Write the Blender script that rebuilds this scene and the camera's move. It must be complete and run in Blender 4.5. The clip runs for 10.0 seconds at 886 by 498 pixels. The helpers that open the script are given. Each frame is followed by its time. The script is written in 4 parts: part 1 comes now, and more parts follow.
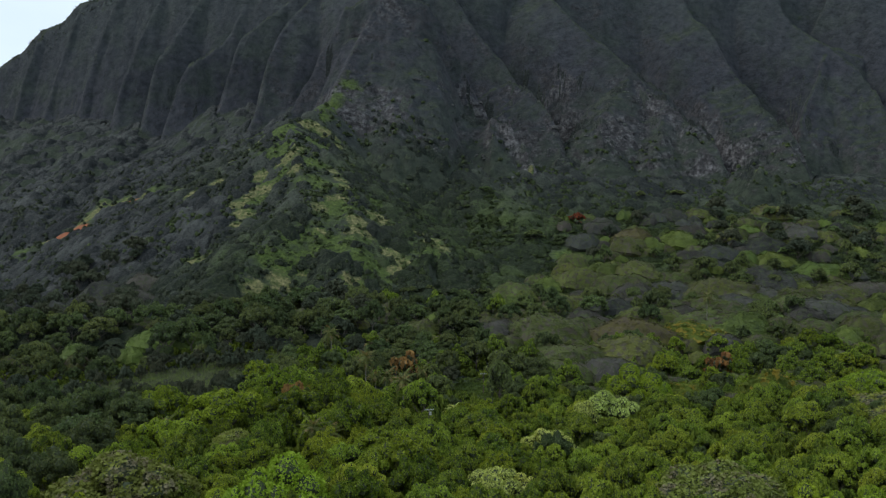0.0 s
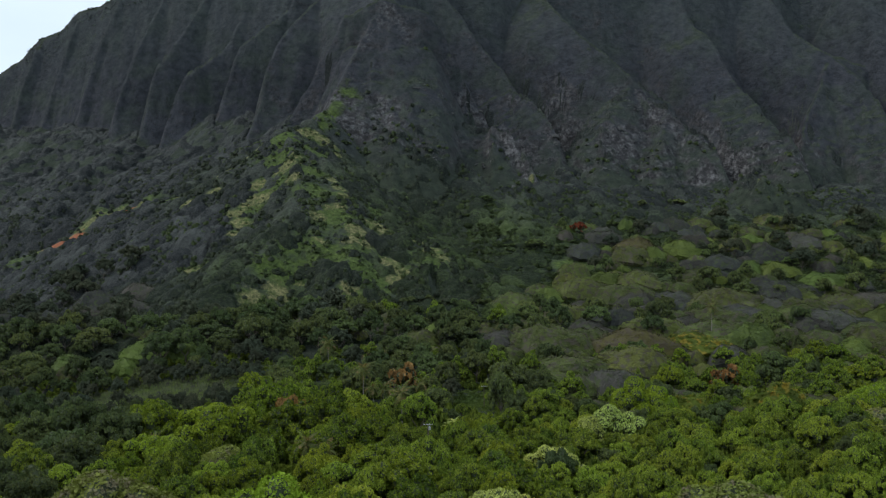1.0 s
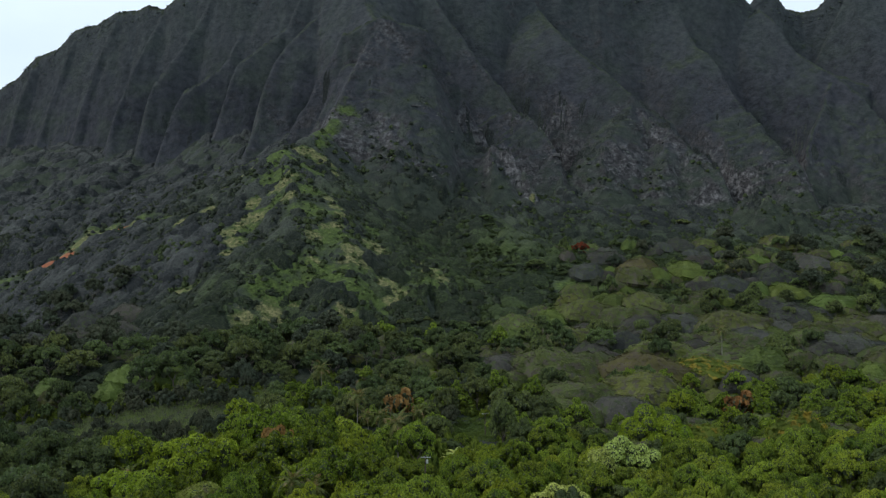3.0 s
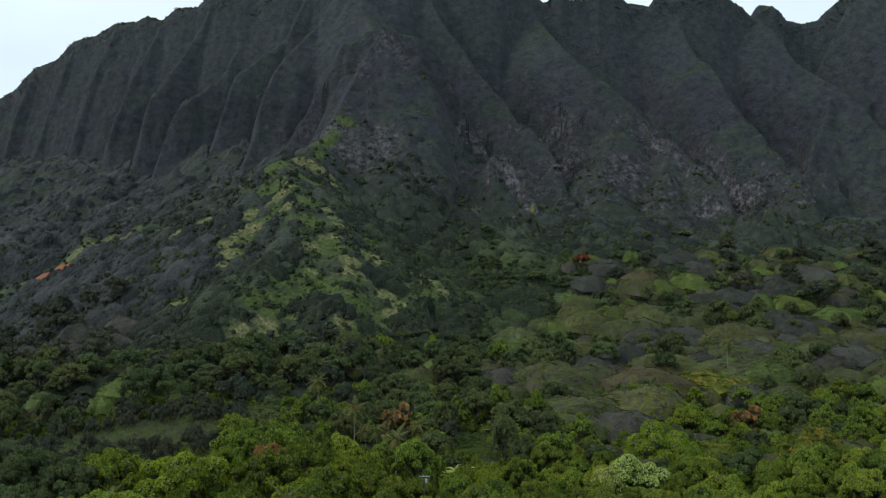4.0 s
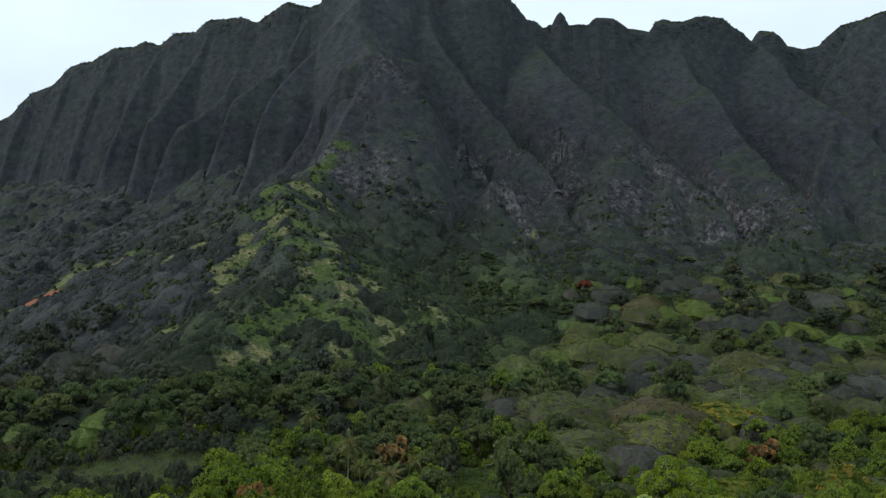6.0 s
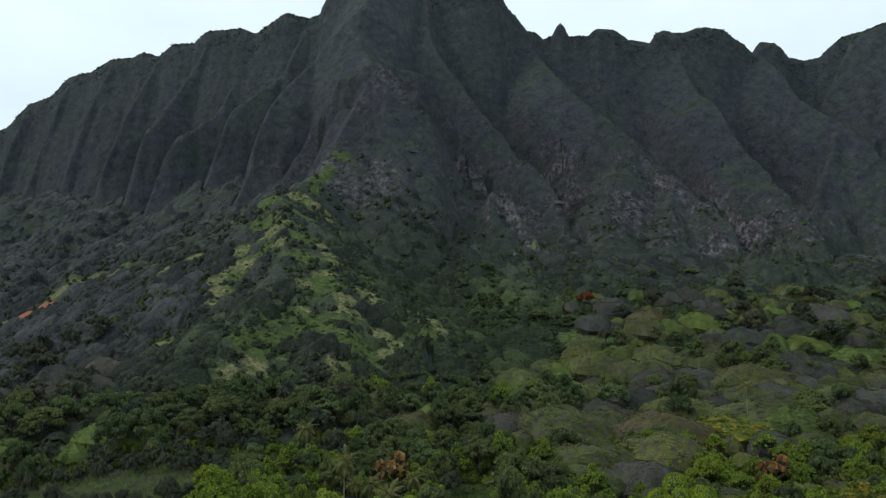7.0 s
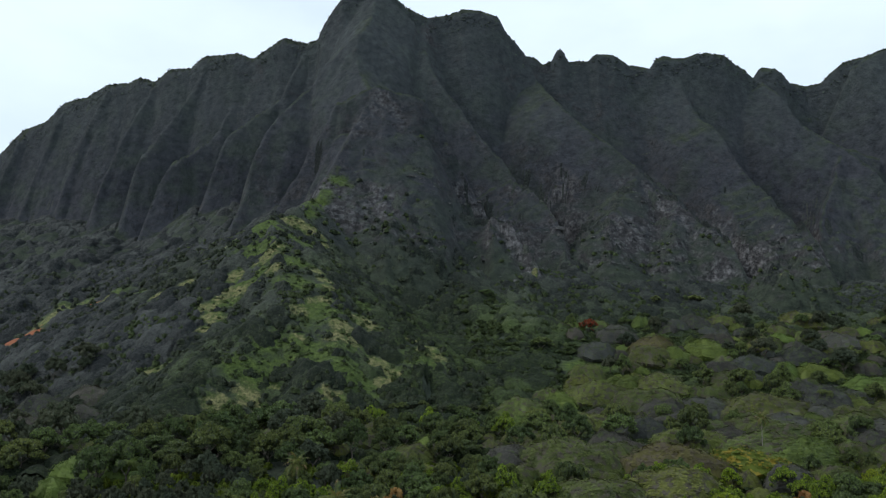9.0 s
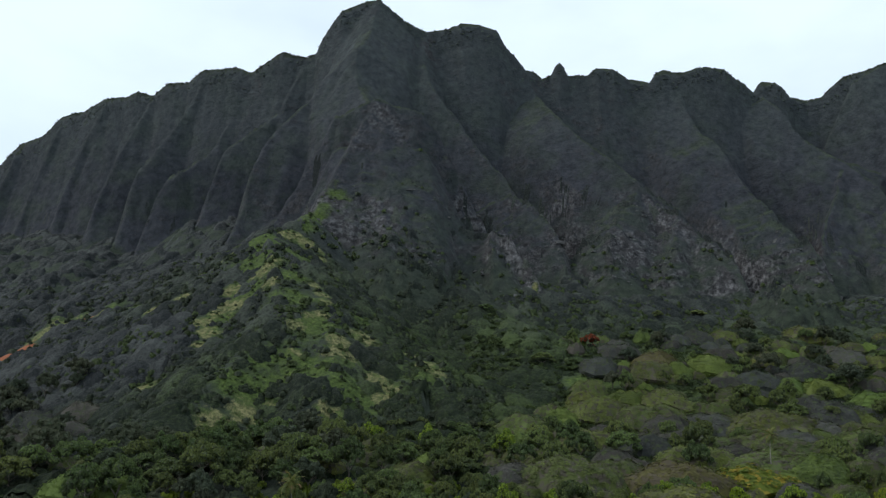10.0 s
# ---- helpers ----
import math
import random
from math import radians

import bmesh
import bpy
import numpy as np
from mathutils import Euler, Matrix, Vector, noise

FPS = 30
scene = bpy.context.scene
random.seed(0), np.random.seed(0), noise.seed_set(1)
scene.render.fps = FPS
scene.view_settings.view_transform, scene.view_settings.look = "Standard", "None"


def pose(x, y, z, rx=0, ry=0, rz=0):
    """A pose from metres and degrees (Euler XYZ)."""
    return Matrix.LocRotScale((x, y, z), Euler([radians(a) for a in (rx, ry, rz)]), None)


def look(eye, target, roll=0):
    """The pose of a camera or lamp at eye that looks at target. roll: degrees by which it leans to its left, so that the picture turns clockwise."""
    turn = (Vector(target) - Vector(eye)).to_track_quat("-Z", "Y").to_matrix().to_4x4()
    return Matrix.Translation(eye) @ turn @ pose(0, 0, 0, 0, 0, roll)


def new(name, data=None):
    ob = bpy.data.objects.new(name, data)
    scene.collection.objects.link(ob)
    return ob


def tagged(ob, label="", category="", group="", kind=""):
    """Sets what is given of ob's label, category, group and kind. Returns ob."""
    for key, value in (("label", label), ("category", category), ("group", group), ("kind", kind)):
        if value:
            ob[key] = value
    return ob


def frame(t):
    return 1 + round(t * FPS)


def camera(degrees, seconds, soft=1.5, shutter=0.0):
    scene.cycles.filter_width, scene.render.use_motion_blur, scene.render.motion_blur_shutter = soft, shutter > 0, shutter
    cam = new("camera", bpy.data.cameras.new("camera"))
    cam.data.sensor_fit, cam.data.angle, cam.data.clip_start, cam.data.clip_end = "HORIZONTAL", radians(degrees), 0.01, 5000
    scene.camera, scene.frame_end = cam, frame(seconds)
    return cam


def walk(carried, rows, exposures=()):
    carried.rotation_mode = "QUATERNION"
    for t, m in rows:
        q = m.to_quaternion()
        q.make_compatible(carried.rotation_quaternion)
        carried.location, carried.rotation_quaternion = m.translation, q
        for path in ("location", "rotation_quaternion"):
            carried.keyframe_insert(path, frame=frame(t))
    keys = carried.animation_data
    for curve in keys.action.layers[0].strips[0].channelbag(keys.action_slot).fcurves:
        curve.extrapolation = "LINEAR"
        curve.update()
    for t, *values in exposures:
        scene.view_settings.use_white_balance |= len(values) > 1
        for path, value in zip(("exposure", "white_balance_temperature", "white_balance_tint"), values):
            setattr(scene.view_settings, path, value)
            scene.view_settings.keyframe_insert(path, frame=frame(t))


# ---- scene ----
cam = camera(55.4, 10.0, soft=1.3)
METRES, EYE, TILT, LEAN, TURN = 80.0, 60.0, 1.77, 0.0, 0.0
ROWS = [
    (0.0, 0.0, 0.0, 0.0, -0.0, 0.0, -0.0),
    (0.5, 0.0003, 0.0484, -0.0012, 0.0, 0.33, -0.03),
    (1.0, 0.0, 0.0974, -0.0023, -0.02, 0.66, -0.06),
    (1.5, -0.0, 0.1461, -0.003, -0.04, 1.0, -0.08),
    (2.0, -0.0005, 0.1958, -0.0045, -0.05, 1.33, -0.11),
    (2.5, 0.0003, 0.2457, -0.006, -0.06, 1.71, -0.14),
    (4.0, -0.0011, 0.3948, -0.0104, -0.13, 2.94, -0.19),
    (4.5, -0.0025, 0.443, -0.0124, -0.14, 3.43, -0.18),
    (5.0, -0.0027, 0.4918, -0.0138, -0.17, 3.93, -0.19),
    (5.5, -0.0039, 0.5413, -0.0153, -0.19, 4.39, -0.2),
    (7.0, -0.0032, 0.694, -0.02, -0.24, 5.68, -0.25),
    (7.5, -0.0043, 0.744, -0.0204, -0.27, 6.15, -0.25),
    (8.0, -0.0064, 0.7948, -0.0232, -0.31, 6.62, -0.26),
    (8.5, -0.0071, 0.8452, -0.0243, -0.33, 7.12, -0.25),
    (9.0, -0.0079, 0.8967, -0.0265, -0.36, 7.62, -0.26),
    (9.5, -0.0081, 0.9485, -0.0293, -0.38, 8.14, -0.25),
    (10.0, -0.0093, 0.9993, -0.0307, -0.43, 8.7, -0.26),
]
walk(cam, [(t, pose(0, 0, EYE, TILT, LEAN, TURN) @ pose(METRES * x, METRES * y, METRES * z, 90 + pitch, roll, yaw)) for t, x, y, z, yaw, pitch, roll in ROWS])

# ---- world, sun, exposure ----
SUN_ELEVATION, SUN_ROTATION = radians(45), radians(-75)
world = bpy.data.worlds.new("overcast_sky")
scene.world = world
world.use_nodes = True
wt = world.node_tree
wt.nodes.clear()
w_out = wt.nodes.new("ShaderNodeOutputWorld")
w_bg = wt.nodes.new("ShaderNodeBackground")
w_sky = wt.nodes.new("ShaderNodeTexSky")
w_sky.sky_type, w_sky.sun_disc = "NISHITA", False
w_sky.sun_elevation, w_sky.sun_rotation = SUN_ELEVATION, SUN_ROTATION
w_co = wt.nodes.new("ShaderNodeTexCoord")
w_map = wt.nodes.new("ShaderNodeMapping")
w_map.inputs["Scale"].default_value = (1.0, 1.0, 2.2)
w_noise = wt.nodes.new("ShaderNodeTexNoise")
w_noise.inputs["Scale"].default_value, w_noise.inputs["Detail"].default_value = 2.6, 5.0
w_ramp = wt.nodes.new("ShaderNodeMapRange")
for key, value in (("From Min", 0.34), ("From Max", 0.60), ("To Min", 0.78), ("To Max", 0.99)):
    w_ramp.inputs[key].default_value = value
w_mix = wt.nodes.new("ShaderNodeMixRGB")
w_mix.inputs["Color2"].default_value = (8.8, 10.4, 11.9, 1)
wt.links.new(w_co.outputs["Generated"], w_map.inputs["Vector"])
wt.links.new(w_map.outputs["Vector"], w_noise.inputs["Vector"])
wt.links.new(w_noise.outputs["Fac"], w_ramp.inputs["Value"])
wt.links.new(w_ramp.outputs["Result"], w_mix.inputs["Fac"])
wt.links.new(w_sky.outputs["Color"], w_mix.inputs["Color1"])
wt.links.new(w_mix.outputs["Color"], w_bg.inputs["Color"])
w_bg.inputs["Strength"].default_value = 0.1
wt.links.new(w_bg.outputs["Background"], w_out.inputs["Surface"])
sun = new("sun", bpy.data.lights.new("sun", "SUN"))
sun.data.energy, sun.data.angle, sun.data.color = 1.6, radians(20), (1.0, 0.97, 0.92)
sun.matrix_world = look((0, 0, 0), (0.7, -0.04, -0.85))
scene.view_settings.exposure = 0.0


# ---- materials ----
def nodes_of(name):
    mat = bpy.data.materials.new(name)
    mat.use_nodes = True
    tree = mat.node_tree
    tree.nodes.clear()
    return mat, tree


def node(tree, kind, **values):
    n = tree.nodes.new(kind)
    for key, value in values.items():
        n.inputs[key.replace("_", " ")].default_value = value
    return n


def link(tree, a, b):
    tree.links.new(a, b)


def noise_node(tree, vector, scale, detail=4.0, rough=0.55):
    n = node(tree, "ShaderNodeTexNoise", Scale=scale, Detail=detail, Roughness=rough)
    link(tree, vector, n.inputs["Vector"])
    return n.outputs["Fac"]


def noise_colour(tree, vector, scale):
    n = node(tree, "ShaderNodeTexNoise", Scale=scale, Detail=3.0)
    link(tree, vector, n.inputs["Vector"])
    return n.outputs["Color"]


def remap(tree, value, a, b, c=0.0, d=1.0):
    n = tree.nodes.new("ShaderNodeMapRange")
    for key, v in (("From Min", a), ("From Max", b), ("To Min", c), ("To Max", d)):
        n.inputs[key].default_value = v
    link(tree, value, n.inputs["Value"])
    return n.outputs["Result"]


def mix(tree, fac, a, b, how="MIX"):
    n = tree.nodes.new("ShaderNodeMixRGB")
    n.blend_type = how
    for key, v in (("Fac", fac), ("Color1", a), ("Color2", b)):
        if isinstance(v, (int, float)):
            n.inputs[key].default_value = v
        elif isinstance(v, tuple):
            n.inputs[key].default_value = (*v, 1)
        else:
            link(tree, v, n.inputs[key])
    return n.outputs["Color"]


def maths(tree, how, a, b):
    n = tree.nodes.new("ShaderNodeMath")
    n.operation = how
    for i, v in enumerate((a, b)):
        if isinstance(v, (int, float)):
            n.inputs[i].default_value = v
        else:
            link(tree, v, n.inputs[i])
    return n.outputs[0]


def foliage(name, dark, light, dry=None, dry_share=0.0, gloss=0.6, glow=0.33, tint=False, grain=0.45):
    """Leaves: two greens mixed leaf by leaf, tree by tree and in patches, a share of dry ones, and some light passing through."""
    mat, t = nodes_of(name)
    out = t.nodes.new("ShaderNodeOutputMaterial")
    co = t.nodes.new("ShaderNodeNewGeometry")
    info = t.nodes.new("ShaderNodeObjectInfo")
    island = co.outputs["Random Per Island"]
    if tint:
        at_ = t.nodes.new("ShaderNodeAttribute")
        at_.attribute_name = "tint"
        one = at_.outputs["Fac"]
    else:
        one = info.outputs["Random"]
    patch = noise_node(t, co.outputs["Position"], 0.22, 3.0)
    f = maths(t, "ADD", maths(t, "ADD", maths(t, "MULTIPLY", island, grain), 0.5 * (0.45 - grain)), maths(t, "MULTIPLY", one, 0.55))
    f = maths(t, "ADD", f, remap(t, patch, 0.3, 0.7, -0.2, 0.2))
    if tint:
        f = maths(t, "ADD", f, remap(t, noise_node(t, co.outputs["Position"], 0.8, 5.0, 0.7), 0.3, 0.7, -0.35, 0.35))
    col = mix(t, f, dark, light)
    if not tint:
        hue = maths(t, "FRACT", maths(t, "MULTIPLY", one, 7.31), 0.0)
        col = mix(t, 1.0, col, mix(t, hue, (1.12, 1.0, 0.92), (0.92, 1.0, 1.0)), "MULTIPLY")
    if dry:
        pick = noise_node(t, co.outputs["Position"], 0.35, 2.0)
        col = mix(t, remap(t, pick, 0.62 - 0.3 * dry_share, 0.72 - 0.3 * dry_share), col, dry)
    bs = node(t, "ShaderNodeBsdfPrincipled", Roughness=gloss)
    bs.inputs["Specular IOR Level"].default_value = 0.12
    link(t, col, bs.inputs["Base Color"])
    if tint:
        bp = node(t, "ShaderNodeBump", Strength=0.9, Distance=0.9)
        link(t, noise_node(t, co.outputs["Position"], 0.7, 5.0, 0.7), bp.inputs["Height"])
        link(t, bp.outputs[0], bs.inputs["Normal"])
    tr = t.nodes.new("ShaderNodeBsdfTranslucent")
    link(t, mix(t, 1.0, col, (1.0, 1.05, 0.75), "MULTIPLY"), tr.inputs["Color"])
    ms = t.nodes.new("ShaderNodeMixShader")
    ms.inputs["Fac"].default_value = glow
    link(t, bs.outputs[0], ms.inputs[1])
    link(t, tr.outputs[0], ms.inputs[2])
    link(t, ms.outputs[0], out.inputs["Surface"])
    return mat


def plain(name, a, b, scale, rough=0.8, metal=0.0, bump=0.3):
    mat, t = nodes_of(name)
    out = t.nodes.new("ShaderNodeOutputMaterial")
    co = t.nodes.new("ShaderNodeTexCoord")
    n = noise_node(t, co.outputs["Object"], scale, 5.0)
    bs = node(t, "ShaderNodeBsdfPrincipled", Roughness=rough, Metallic=metal)
    link(t, mix(t, remap(t, n, 0.3, 0.7), a, b), bs.inputs["Base Color"])
    bp = node(t, "ShaderNodeBump", Strength=bump, Distance=0.05)
    link(t, n, bp.inputs["Height"])
    link(t, bp.outputs[0], bs.inputs["Normal"])
    link(t, bs.outputs[0], out.inputs["Surface"])
    return mat


def terrain_material():
    """Scrub on the gentle slopes, dark moss and grass on the faces, bare basalt on the steepest and lowest cliffs, dry
    grass on the hill; a haze tint is painted into the faces.
    """
    mat, t = nodes_of("mountain_ground")
    out = t.nodes.new("ShaderNodeOutputMaterial")
    co = t.nodes.new("ShaderNodeNewGeometry")
    pos = co.outputs["Position"]
    sep = t.nodes.new("ShaderNodeSeparateXYZ")
    link(t, co.outputs["Normal"], sep.inputs[0])
    steep = sep.outputs["Z"]
    squash = t.nodes.new("ShaderNodeMapping")
    squash.inputs["Scale"].default_value = (1, 1, 1.7)
    link(t, pos, squash.inputs["Vector"])
    streak = t.nodes.new("ShaderNodeMapping")
    streak.inputs["Scale"].default_value = (1, 1, 0.8)
    link(t, pos, streak.inputs["Vector"])
    big = noise_node(t, pos, 0.012, 6.0, 0.6)
    fine = noise_node(t, pos, 0.11, 8.0, 0.7)
    strata = noise_node(t, squash.outputs[0], 0.07, 8.0, 0.66)
    runs = noise_node(t, streak.outputs[0], 0.2, 8.0, 0.78)
    moss = noise_node(t, pos, 0.026, 5.0, 0.6)
    place = t.nodes.new("ShaderNodeSeparateXYZ")
    link(t, pos, place.inputs[0])
    # scrub below, thin grass and fern on the faces, dark basalt where it is steep
    scrub = mix(t, remap(t, fine, 0.34, 0.66), (0.018, 0.024, 0.018), (0.042, 0.053, 0.035))
    face = mix(t, remap(t, fine, 0.32, 0.68), (0.018, 0.02, 0.0245), (0.05, 0.053, 0.062))
    fern = mix(t, remap(t, fine, 0.32, 0.68), (0.021, 0.028, 0.024), (0.05, 0.062, 0.047))
    face = mix(t, remap(t, moss, 0.46, 0.64, 0.0, 0.75), face, fern)
    # haze put into the colour: bluish faces that turn paler with height
    hazy_face = mix(t, remap(t, fine, 0.32, 0.68), (0.026, 0.032, 0.033), (0.058, 0.068, 0.067))
    face = mix(t, remap(t, place.outputs["Z"], 300, 430, 0.0, 0.7), face, hazy_face)
    green = mix(t, maths(t, "MULTIPLY", remap(t, steep, 0.72, 0.55), remap(t, place.outputs["Z"], 150, 215)), scrub, face)
    cells = node(t, "ShaderNodeTexVoronoi", Scale=0.24, Randomness=1.0)
    wob = mix(t, 1.0, pos, mix(t, 1.0, noise_colour(t, pos, 0.3), (6.0, 6.0, 6.0), "MULTIPLY"), "ADD")
    link(t, wob, cells.inputs["Vector"])
    rock = mix(t, remap(t, runs, 0.42, 0.64), (0.014, 0.014, 0.015), (0.19, 0.183, 0.183))
    rock = mix(t, remap(t, strata, 0.47, 0.56, 0.0, 0.75), rock, (0.026, 0.025, 0.026))
    bare = t.nodes.new("ShaderNodeAttribute")
    bare.attribute_name = "bare"
    m = maths(t, "ADD", remap(t, steep, 0.62, 0.28, -0.08, 0.46), remap(t, strata, 0.36, 0.64, -0.35, 0.4))
    m = maths(t, "ADD", m, bare.outputs["Fac"])
    m = maths(t, "ADD", m, remap(t, big, 0.35, 0.65, -0.25, 0.15))
    m = maths(t, "ADD", m, remap(t, moss, 0.4, 0.62, 0.2, -0.3))
    col = mix(t, remap(t, m, 0.25, 0.85), green, rock)
    grass = t.nodes.new("ShaderNodeAttribute")
    grass.attribute_name = "grass"
    dry = t.nodes.new("ShaderNodeAttribute")
    dry.attribute_name = "dry"
    gcol = mix(t, remap(t, noise_node(t, pos, 0.35, 7.0, 0.8), 0.36, 0.64), (0.019, 0.033, 0.01), (0.09, 0.126, 0.031))
    g = maths(t, "ADD", grass.outputs["Fac"], remap(t, noise_node(t, pos, 0.06, 5.0, 0.65), 0.3, 0.7, -0.65, 0.2))
    col = mix(t, remap(t, g, 0.1, 0.6), col, gcol)
    dcol = mix(t, remap(t, noise_node(t, pos, 0.45, 7.0, 0.8), 0.38, 0.62), (0.035, 0.046, 0.017), (0.235, 0.215, 0.1))
    d = maths(t, "ADD", dry.outputs["Fac"], remap(t, noise_node(t, pos, 0.2, 7.0, 0.75), 0.3, 0.7, -1.1, 0.25))
    col = mix(t, remap(t, d, 0.1, 0.6), col, dcol)
    soil = t.nodes.new("ShaderNodeAttribute")
    soil.attribute_name = "soil"
    e = maths(t, "ADD", soil.outputs["Fac"], remap(t, noise_node(t, pos, 0.12, 5.0, 0.7), 0.3, 0.7, -0.5, 0.2))
    col = mix(t, remap(t, e, 0.2, 0.5), col, (0.24, 0.085, 0.042))
    bs = node(t, "ShaderNodeBsdfPrincipled", Roughness=0.92)
    bs.inputs["Specular IOR Level"].default_value = 0.15
    link(t, col, bs.inputs["Base Color"])
    b1 = node(t, "ShaderNodeBump", Strength=0.7, Distance=2.4)
    link(t, maths(t, "ADD", maths(t, "ADD", fine, strata), maths(t, "MULTIPLY", runs, 0.7)), b1.inputs["Height"])
    b0 = node(t, "ShaderNodeBump", Strength=0.5, Distance=1.2)
    b0.invert = True
    link(t, cells.outputs["Distance"], b0.inputs["Height"])
    link(t, b0.outputs[0], b1.inputs["Normal"])
    b2 = node(t, "ShaderNodeBump", Strength=0.5, Distance=0.7)
    link(t, noise_node(t, pos, 0.45, 6.0, 0.75), b2.inputs["Height"])
    link(t, b1.outputs[0], b2.inputs["Normal"])
    link(t, b2.outputs[0], bs.inputs["Normal"])
    link(t, bs.outputs[0], out.inputs["Surface"])
    return mat


def rock_material():
    """Broken basalt: grey faces, dark cracks and a little moss on top."""
    mat, t = nodes_of("broken_basalt")
    out = t.nodes.new("ShaderNodeOutputMaterial")
    co = t.nodes.new("ShaderNodeNewGeometry")
    pos = co.outputs["Position"]
    n = noise_node(t, pos, 0.4, 8.0, 0.75)
    one = t.nodes.new("ShaderNodeAttribute")
    one.attribute_name = "tint"
    col = mix(t, remap(t, n, 0.36, 0.66), (0.022, 0.021, 0.021), (0.16, 0.155, 0.15))
    col = mix(t, maths(t, "MULTIPLY", one.outputs["Fac"], 0.7), col, (0.055, 0.052, 0.048))
    sep = t.nodes.new("ShaderNodeSeparateXYZ")
    link(t, co.outputs["Normal"], sep.inputs[0])
    col = mix(t, remap(t, sep.outputs["Z"], 0.55, 0.85), col, (0.04, 0.052, 0.03))
    bs = node(t, "ShaderNodeBsdfPrincipled", Roughness=0.9)
    link(t, col, bs.inputs["Base Color"])
    bp = node(t, "ShaderNodeBump", Strength=0.8, Distance=0.8)
    link(t, n, bp.inputs["Height"])
    link(t, bp.outputs[0], bs.inputs["Normal"])
    link(t, bs.outputs[0], out.inputs["Surface"])
    return mat


def carpet_material():
    """Closed scrub: bush by bush from dark to mid green, greyer in the west and on the far slopes, with a leafy grain.
    """
    mat, t = nodes_of("closed_scrub_canopy")
    out = t.nodes.new("ShaderNodeOutputMaterial")
    co = t.nodes.new("ShaderNodeNewGeometry")
    pos = co.outputs["Position"]
    tint, grey = t.nodes.new("ShaderNodeAttribute"), t.nodes.new("ShaderNodeAttribute")
    tint.attribute_name, grey.attribute_name = "tint", "grey"
    grain = noise_node(t, pos, 0.6, 7.0, 0.85)
    f = maths(t, "ADD", tint.outputs["Fac"], remap(t, grain, 0.34, 0.66, -0.75, 0.75))
    green = mix(t, f, (0.01, 0.016, 0.008), (0.06, 0.084, 0.028))
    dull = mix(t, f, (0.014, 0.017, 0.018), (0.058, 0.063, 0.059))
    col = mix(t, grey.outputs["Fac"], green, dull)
    bs = node(t, "ShaderNodeBsdfPrincipled", Roughness=0.75)
    bs.inputs["Specular IOR Level"].default_value = 0.1
    link(t, col, bs.inputs["Base Color"])
    bp = node(t, "ShaderNodeBump", Strength=1.0, Distance=1.8)
    link(t, noise_node(t, pos, 0.5, 6.0, 0.75), bp.inputs["Height"])
    link(t, bp.outputs[0], bs.inputs["Normal"])
    link(t, bs.outputs[0], out.inputs["Surface"])
    return mat


CARPET = carpet_material()
ROCK = rock_material()
TERRAIN = terrain_material()
BARK = plain("grey_brown_bark", (0.05, 0.04, 0.032), (0.14, 0.12, 0.1), 6.0, 0.9)
PALE_BARK = plain("pale_palm_bark", (0.12, 0.105, 0.09), (0.26, 0.24, 0.21), 5.0, 0.9)
WOOD_POLE = plain("weathered_pole_wood", (0.06, 0.045, 0.035), (0.13, 0.105, 0.085), 9.0, 0.85)
PALE_METAL = plain("galvanised_steel", (0.45, 0.46, 0.46), (0.6, 0.61, 0.6), 12.0, 0.45, 0.6, 0.05)
BRIGHT = foliage("bright_green_leaves", (0.042, 0.074, 0.009), (0.255, 0.32, 0.03), grain=0.7)
MIDGREEN = foliage("mid_green_leaves", (0.052, 0.09, 0.014), (0.3, 0.37, 0.045), grain=0.7)
DARK = foliage("dark_green_leaves", (0.04, 0.06, 0.026), (0.14, 0.175, 0.062), grain=0.6)
BLUISH = foliage("dull_grey_green_leaves", (0.034, 0.043, 0.032), (0.095, 0.108, 0.074))
OLIVE = foliage("olive_feathery_leaves", (0.038, 0.05, 0.016), (0.14, 0.166, 0.042), (0.072, 0.064, 0.047), 0.4, glow=0.15, grain=0.4)
GREYBARE = foliage("grey_bare_twigs", (0.034, 0.035, 0.033), (0.098, 0.097, 0.086), (0.058, 0.075, 0.03), 0.25, 0.8, 0.12, grain=0.45)
BROWN = foliage("brown_dry_twigs_and_green", (0.09, 0.11, 0.026), (0.22, 0.26, 0.06), (0.17, 0.15, 0.09), 0.35, 0.8, 0.2, grain=0.35)
DRYTWIG = foliage("brown_olive_twigs", (0.055, 0.056, 0.024), (0.125, 0.125, 0.045), (0.09, 0.075, 0.05), 0.5, 0.8, 0.15, grain=0.3)
LEAFY = foliage("layered_green_leaves", (0.038, 0.056, 0.015), (0.14, 0.185, 0.04), glow=0.15, grain=0.4)
LIME = foliage("lime_green_leaves", (0.11, 0.17, 0.014), (0.3, 0.39, 0.036))
PALE = foliage("pale_silvery_green_leaves", (0.17, 0.21, 0.05), (0.6, 0.66, 0.2), grain=0.7)
SAGE = foliage("pale_grey_green_leaves", (0.055, 0.08, 0.028), (0.17, 0.215, 0.075))
ORANGE = foliage("rusty_orange_leaves", (0.13, 0.07, 0.03), (0.38, 0.21, 0.07))
YELLOW = foliage("yellow_flowering_leaves", (0.06, 0.095, 0.015), (0.16, 0.19, 0.03), (0.26, 0.2, 0.03), 0.3)
RED = foliage("red_flowering_leaves", (0.1, 0.03, 0.018), (0.22, 0.062, 0.032))
FROND = foliage("palm_fronds", (0.05, 0.07, 0.022), (0.15, 0.17, 0.05), (0.22, 0.155, 0.072), 0.3)
